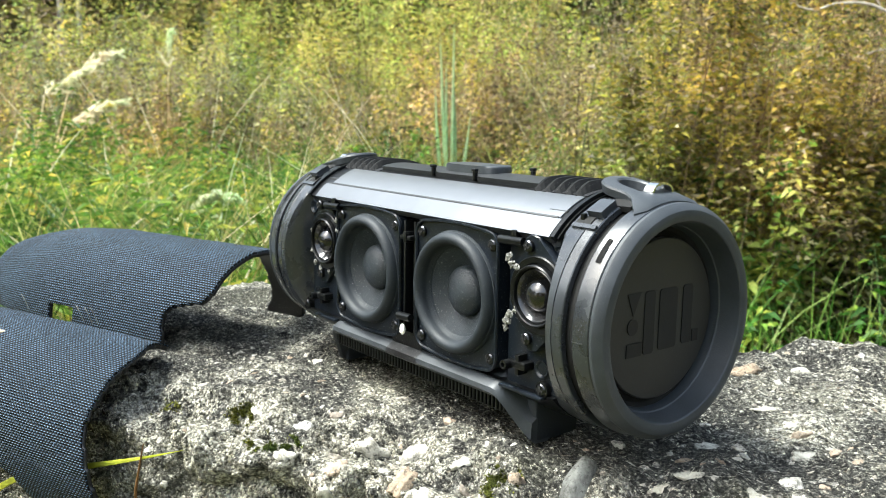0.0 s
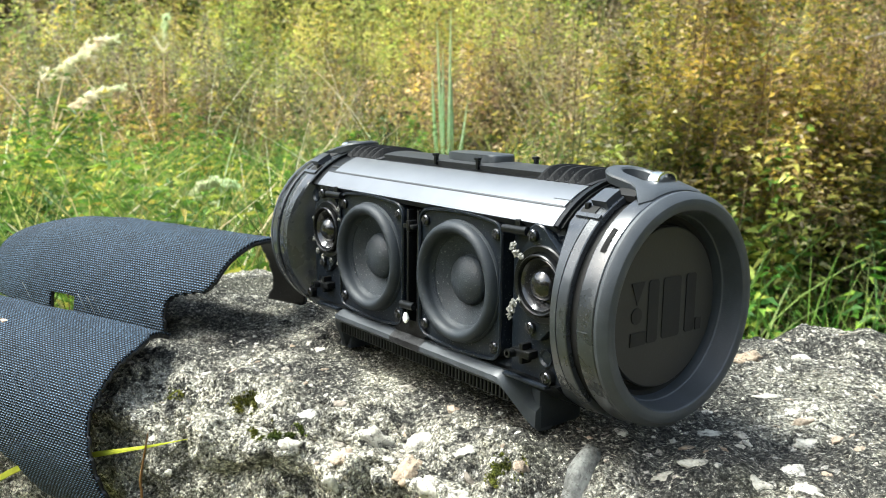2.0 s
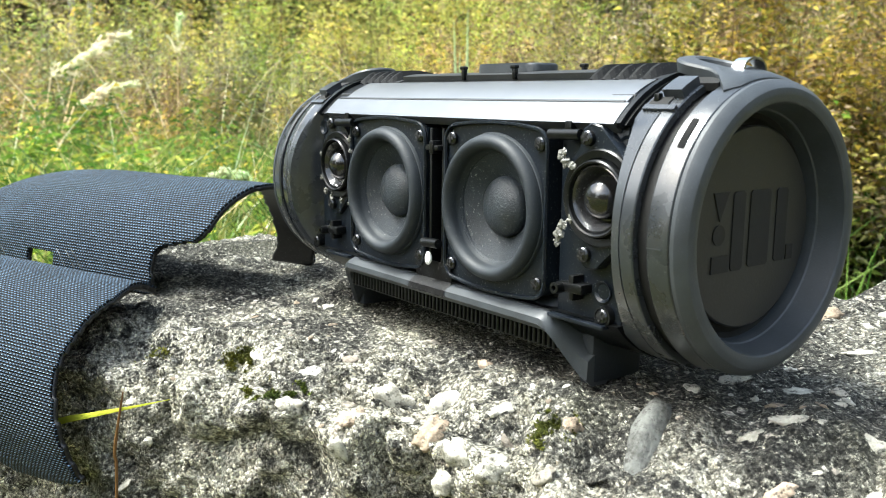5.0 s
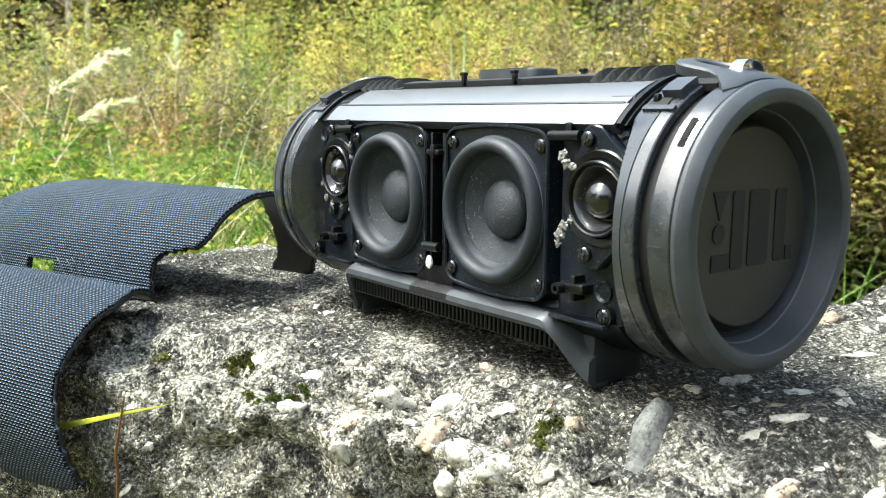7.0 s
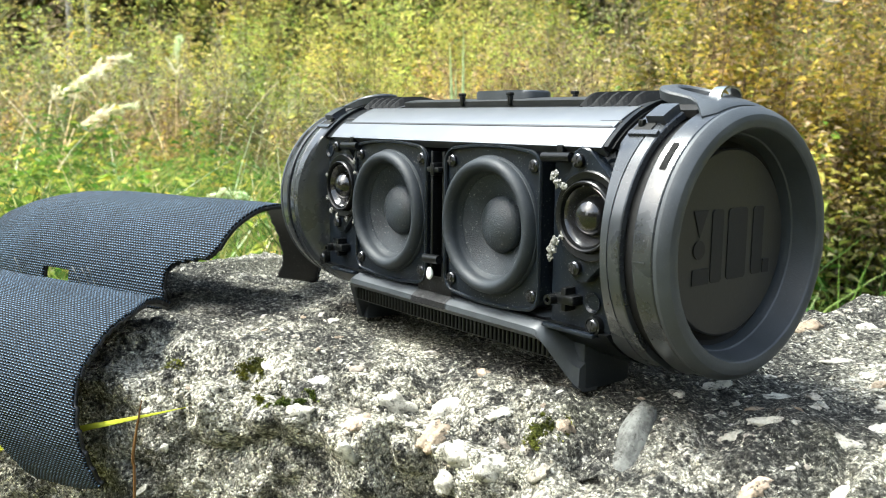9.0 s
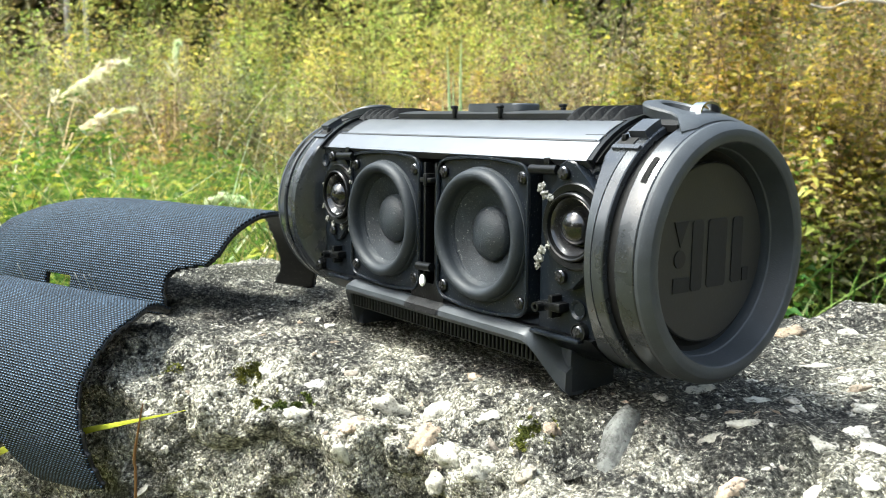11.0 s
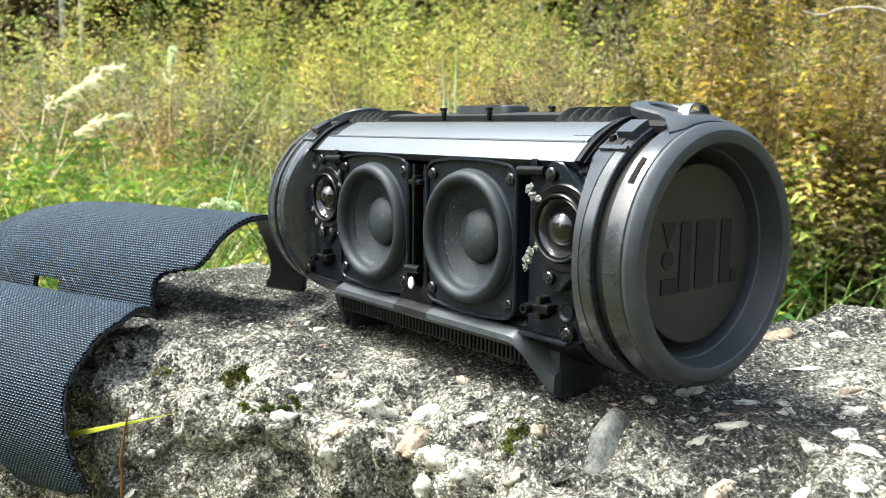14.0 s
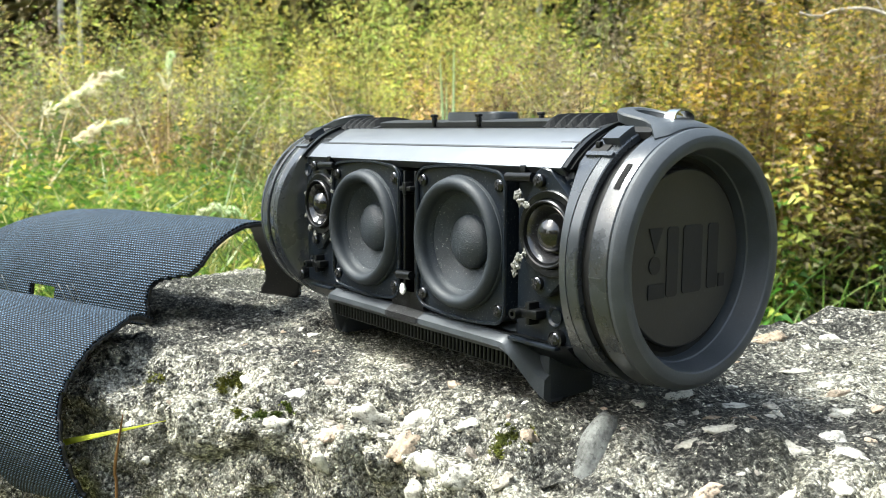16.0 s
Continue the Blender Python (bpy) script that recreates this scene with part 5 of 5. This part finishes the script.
def pebble(at, nrm, kind, k, a, b2, c, turn, sink=0.42):
    a, b2, c = a * 0.8, b2 * 0.8, c * 0.9
    m = Matrix.Translation(Vector(at) - Vector(nrm) * c * sink) @ Vector((0, 0, 1)).rotation_difference(nrm).to_matrix().to_4x4() @ Matrix.Rotation(radians(turn), 4, "Z") @ Matrix.Diagonal((a, b2, c, 1))
    ob = new("pebble", STONES[kind][k % len(STONES[kind])])
    ob.parent = block
    ob.matrix_basis = m


# the larger stones that stand out, by place and size
for k, (x, y, kind, a, b2, c, turn) in enumerate([
        (0.140, 0.028, "pale", 0.0066, 0.0056, 0.0030, 20), (0.115, -0.001, "grey", 0.0270, 0.0105, 0.0105, 108), (0.009, -0.035, "pale", 0.0130, 0.0060, 0.0045, 55),
        (0.022, -0.021, "pale", 0.0125, 0.0075, 0.0060, 40), (0.172, -0.004, "pale", 0.0060, 0.0055, 0.0035, 0), (0.164, 0.004, "brown", 0.0060, 0.0045, 0.0035, 60),
        (0.172, 0.051, "pale", 0.0090, 0.0060, 0.0030, 30), (0.174, 0.074, "mix", 0.0080, 0.0060, 0.0030, 70), (0.121, 0.089, "pale", 0.0085, 0.0065, 0.0022, 10),
        (0.114, 0.151, "pale", 0.0095, 0.0060, 0.0026, 45), (-0.018, -0.072, "pale", 0.0080, 0.0055, 0.0050, 40), (-0.033, -0.051, "mix", 0.0080, 0.0055, 0.0050, 30),
        (0.0955, -0.016, "brown", 0.0055, 0.0042, 0.0046, 70), (0.024, 0.002, "brown", 0.0045, 0.0035, 0.0030, 15), (-0.021, 0.002, "mix", 0.0090, 0.0050, 0.0025, 30),
        (0.089, 0.229, "pale", 0.0140, 0.0070, 0.0040, 35), (0.068, 0.200, "brown", 0.0130, 0.0070, 0.0050, 50), (0.050, 0.198, "pale", 0.0090, 0.0060, 0.0030, 10),
        (0.099, 0.074, "pale", 0.0100, 0.0055, 0.0020, 60), (-0.113, 0.001, "pale", 0.0050, 0.0040, 0.0020, 0), (0.128, 0.062, "brown", 0.0065, 0.0045, 0.0022, 80),
        (0.150, 0.040, "pale", 0.0110, 0.0050, 0.0022, 25), (0.160, 0.110, "pale", 0.0080, 0.0060, 0.0026, 70), (0.145, 0.130, "mix", 0.0075, 0.0045, 0.0026, 10),
        (0.060, -0.020, "pale", 0.0060, 0.0040, 0.0030, 75), (0.185, 0.025, "pale", 0.0100, 0.0070, 0.0035, 45), (0.190, 0.060, "mix", 0.0080, 0.0060, 0.0030, 20)]):
    at, nrm = surface(x, y)
    if at is not None:
        pebble(at, nrm, kind, k, a, b2, c, turn)
# stones in the broken front face
for k, (p, kind, a, b2, c) in enumerate([((0.041, -0.044, -0.108), "brown", 0.0075, 0.0105, 0.006), ((0.010, -0.060, -0.110), "brown", 0.0080, 0.0060, 0.005), ((0.080, -0.040, -0.116), "pale", 0.0080, 0.0060, 0.005),
                                         ((0.060, -0.060, -0.123), "pale", 0.0060, 0.0050, 0.004), ((0.020, -0.080, -0.130), "pale", 0.0070, 0.0050, 0.004), ((0.060, -0.050, -0.112), "pale", 0.0085, 0.0065, 0.006),
                                         ((0.100, -0.035, -0.113), "mix", 0.0060, 0.0040, 0.004)]):
    at, nrm, _, _ = TREE.find_nearest(Vector(p))
    pebble(at, nrm, kind, k, a, b2, c * 0.7, 35 * k, 0.5)
# and the many small chips
made = 0
prng = random.Random(11)
while made < 262:
    u, v = prng.uniform(-0.16, 0.25), -0.08 + 0.29 * prng.random() ** 1.15
    p = block_point(u, v, 0)
    if -0.108 < p.x < 0.083 and 0.004 < p.y < 0.068:
        continue
    at, nrm = surface(p.x, p.y)
    if at is None:
        continue
    r = 0.0012 + 0.0030 * prng.random() ** 2.6
    kind = prng.choice(("mix", "mix", "pale", "pale", "mix", "brown"))
    pebble(at, nrm, kind, made, r * prng.uniform(1.0, 1.7), r, r * prng.uniform(0.35, 0.7), prng.uniform(0, 180), 0.3)
    made += 1


def moss_patch(points, n, spread, size):
    lv = Leaves()
    base, out = [], []
    for k in range(n):
        cx, cy, cz = points[k % len(points)]
        at, nrm, _, _ = TREE.find_nearest(Vector((cx + prng.gauss(0, spread), cy + prng.gauss(0, spread * 0.7), cz + prng.gauss(0, spread * 0.3))))
        base.append(at)
        out.append(nrm + Vector((prng.gauss(0, 0.7), prng.gauss(0, 0.7), prng.gauss(0.2, 0.4))))
    ln = np.array([size * prng.uniform(0.5, 1.3) for _ in range(n)])
    lv.leaves(np.array(base), np.array(out), ln, ln * 0.45, 0, 0.15)
    me = raw_mesh("moss_patch", np.concatenate(lv.v), np.concatenate(lv.f), [MOSS])
    tagged(new("moss_patch", me), "small cushion of olive green moss in a crack of the concrete", "moss", "moss cushions")


moss_patch([(0.087, -0.016, -0.104), (0.089, -0.020, -0.105), (0.088, -0.024, -0.107)], 2600, 0.0024, 0.0018)
moss_patch([(-0.072, -0.076, -0.104), (-0.066, -0.074, -0.104), (-0.070, -0.068, -0.104)], 1500, 0.0030, 0.0017)
moss_patch([(-0.036, -0.078, -0.106), (-0.028, -0.075, -0.106), (-0.022, -0.068, -0.106), (-0.044, -0.082, -0.106)], 2000, 0.0026, 0.0017)
moss_patch([(0.165, -0.015, -0.108), (0.185, 0.0, -0.108)], 600, 0.004, 0.0018)
moss_patch([(-0.115, -0.095, -0.110)], 400, 0.004, 0.0016)


def blade(name, pts, width, mat, parent=None, flat=0.25):
    t = np.linspace(0, 1, len(pts))
    return tube_bm(pts, [width * max(0.08, 1 - q ** 2.2) for q in t], 6, flat)


def curve_points(ctrl, n=14):
    """A smooth run through the control points."""
    c = [Vector(p) for p in ctrl]
    out = []
    for k in range(n):
        q = (len(c) - 1) * k / (n - 1)
        i = min(int(q), len(c) - 2)
        f = q - i
        p0, p1, p2, p3 = c[max(i - 1, 0)], c[i], c[i + 1], c[min(i + 2, len(c) - 1)]
        out.append(0.5 * (2 * p1 + (p2 - p0) * f + (2 * p0 - 5 * p1 + 4 * p2 - p3) * f * f + (3 * p1 - p0 - 3 * p2 + p3) * f ** 3))
    return out


STALK = leafy("brown_stalk", [(0.0, (0.13, 0.075, 0.03)), (1.0, (0.17, 0.10, 0.04))], [(0.3, (0.8, 0.8, 0.8)), (0.7, (1.2, 1.2, 1.2))], 0.1)
FRESH = leafy("fresh_grass_blade", [(0.0, (0.34, 0.46, 0.05)), (1.0, (0.42, 0.5, 0.07))], DRIFT, 0.3)
tagged(mesh_ob("grass_blade", blade("b", curve_points([(-0.42, -0.30, GROUND), (-0.30, -0.225, -0.26), (-0.19, -0.172, -0.165), (-0.1255, -0.142, -0.1387), (-0.104, -0.132, -0.131), (-0.0825, -0.1215, -0.1234), (-0.067, -0.107, -0.1178)], 36), 0.0010, FRESH, flat=2.4), FRESH),
       "bright yellow-green grass blade bent against the concrete face", "grass blade")
tagged(mesh_ob("dry_stalk", tube_bm(curve_points([(-0.095, -0.17, GROUND), (-0.091, -0.135, -0.30), (-0.0897, -0.126, -0.1655), (-0.0895, -0.126, -0.147), (-0.0868, -0.1245, -0.1316), (-0.0825, -0.1228, -0.1155)], 20), [0.0008] * 14 + [0.0007, 0.0006, 0.0006, 0.0005, 0.0004, 0.0003], 6), STALK),
       "thin brown dry stalk standing before the concrete", "dry stalk")
tagged(mesh_ob("grass_blade", blade("b", curve_points([(-0.16, -0.40, GROUND), (-0.15, -0.32, -0.35), (-0.13, -0.26, -0.20), (-0.12, -0.215, -0.150), (-0.125, -0.190, -0.138)], 24), 0.0013, GRASS), GRASS),
       "green grass blade below the cloth cover", "grass blade")

# ---- single plants that stand out in the meadow ----
def plume(a, b2, root, droop):
    ob = thing("plume_grass", root, "pale straw plume grass with a nodding seed head", "grass plant", "plume grasses")
    a, b2, root = Vector(a), Vector(b2), Vector(root)
    stem = curve_points([root, root + (a - root) * 0.5 + Vector((0.02, 0, 0.05)), a], 12)
    part("stem", tube_bm(stem, [0.0022] * 12, 5), STRAW, ob)
    n = 1000
    twigs = rng.uniform(0, 1, 26) ** 0.9
    reach = rng.normal(0, 1, (26, 3)) * np.array([0.36, 0.36, 0.26]) + np.array([0, 0, -0.16])
    pick = rng.integers(0, 26, n)
    t = twigs[pick]
    line = np.array([list(a + (b2 - a) * q + Vector((0, 0, droop * math.sin(q * 3.1)))) for q in t])
    d = np.array((b2 - a).normalized())
    along = d[None] * 0.9 + reach[pick]
    line += along * (rng.uniform(0, 1, n) * 0.060 * (1.15 - 0.75 * t))[:, None] + rng.normal(0, 0.0025, (n, 3))
    out = along + rng.normal(0, 0.25, (n, 3)) - np.array([0, 0, 0.2])[None]
    ln = rng.uniform(0.010, 0.022, n)
    lv = Leaves()
    lv.leaves(line, out, ln, ln * 0.17, 0, 0.15)
    me = raw_mesh("seed_head", np.concatenate(lv.v), np.concatenate(lv.f), [STRAW])
    tagged(adopt(new("seed_head", me), ob), "feathery pale seed head")


plume((-3.057, 0.571, 0.075), (-3.010, 0.715, 0.180), (-3.10, 0.46, GROUND), 0.012)
plume((-3.127, 0.692, 0.160), (-3.080, 0.845, 0.240), (-3.17, 0.52, GROUND), 0.014)
plume((-2.941, 0.615, -0.015), (-2.896, 0.785, 0.055), (-3.00, 0.45, GROUND), 0.012)
plume((-1.70, 0.54, -0.195), (-1.655, 0.645, -0.172), (-1.80, 0.38, GROUND), 0.02)
plume((-3.86, 1.335, 0.200), (-3.845, 1.353, 0.380), (-3.88, 1.30, GROUND), 0.01)

reeds = thing("reed_clump", (-2.95, 2.34, GROUND), "tall clump of narrow green reed blades gone pale at the tips", "reeds")
for k, (top, lean) in enumerate((((-2.931, 2.345, 0.430), 0.00), ((-2.972, 2.296, 0.375), -0.02), ((-2.955, 2.320, 0.250), -0.01), ((-2.890, 2.420, 0.020), 0.05), ((-2.985, 2.280, 0.140), -0.04),
                                 ((-2.925, 2.352, 0.100), 0.02))):
    foot = Vector((-2.95 + 0.02 * math.cos(k * 2.3), 2.345 + 0.02 * math.sin(k * 1.7), GROUND - 0.02))
    top = Vector(top)
    mid = foot.lerp(top, 0.55) + Vector((lean * 0.2, lean * 0.2, 0.02))
    part("blade", blade("r", curve_points([foot, mid, top], 16), 0.0135, REED, flat=0.8), REED, reeds)

PALEWOOD, pn, pl, pb = material("weathered_twig", 0.8)
pl.new(ramp(pn, pl, noise_tex(pn, pl, 90, 4, 0.6, obj_coord(pn)).outputs["Fac"], [(0.3, (0.22, 0.19, 0.15)), (0.7, (0.48, 0.44, 0.38))]).outputs[0], pb.inputs["Base Color"])
twig = thing("bare_twig", (-0.45, 2.05, GROUND), "bare grey twig of a shrub with no leaves", "twig")
main_line = curve_points([(-0.45, 2.05, GROUND), (-0.50, 2.02, -0.1), (-0.58, 1.96, 0.18), (-0.708, 1.882, 0.304), (-0.794, 1.836, 0.320), (-0.846, 1.808, 0.307), (-0.935, 1.749, 0.345), (-1.02, 1.70, 0.37)], 34)
part("stem", tube_bm(main_line, [0.0060 * (1 - 0.75 * k / 33) for k in range(34)], 6), PALEWOOD, twig)
part("side_shoot", tube_bm(curve_points([(-0.708, 1.882, 0.304), (-0.74, 1.87, 0.36), (-0.80, 1.85, 0.44)], 8), 0.0018, 5), PALEWOOD, twig)
part("side_shoot", tube_bm(curve_points([(-0.62, 1.935, 0.225), (-0.66, 1.90, 0.22), (-0.72, 1.85, 0.20)], 8), 0.0016, 5), PALEWOOD, twig)

# loose threads where the cloth is cut
for k, (x, y, z) in enumerate(((-0.268, -0.099, -0.084), (-0.258, -0.096, -0.084), (-0.252, -0.094, -0.083), (-0.330, -0.121, -0.084))):
    tagged(mesh_ob("loose_thread", tube_bm(curve_points([(x, y, z - 0.006), (x + 0.001, y - 0.003, z + 0.002), (x - 0.003, y - 0.004, z + 0.006)], 8), 0.00025, 5), GLUE), "short pale loose thread at the cloth's cut edge", "thread", "loose threads")
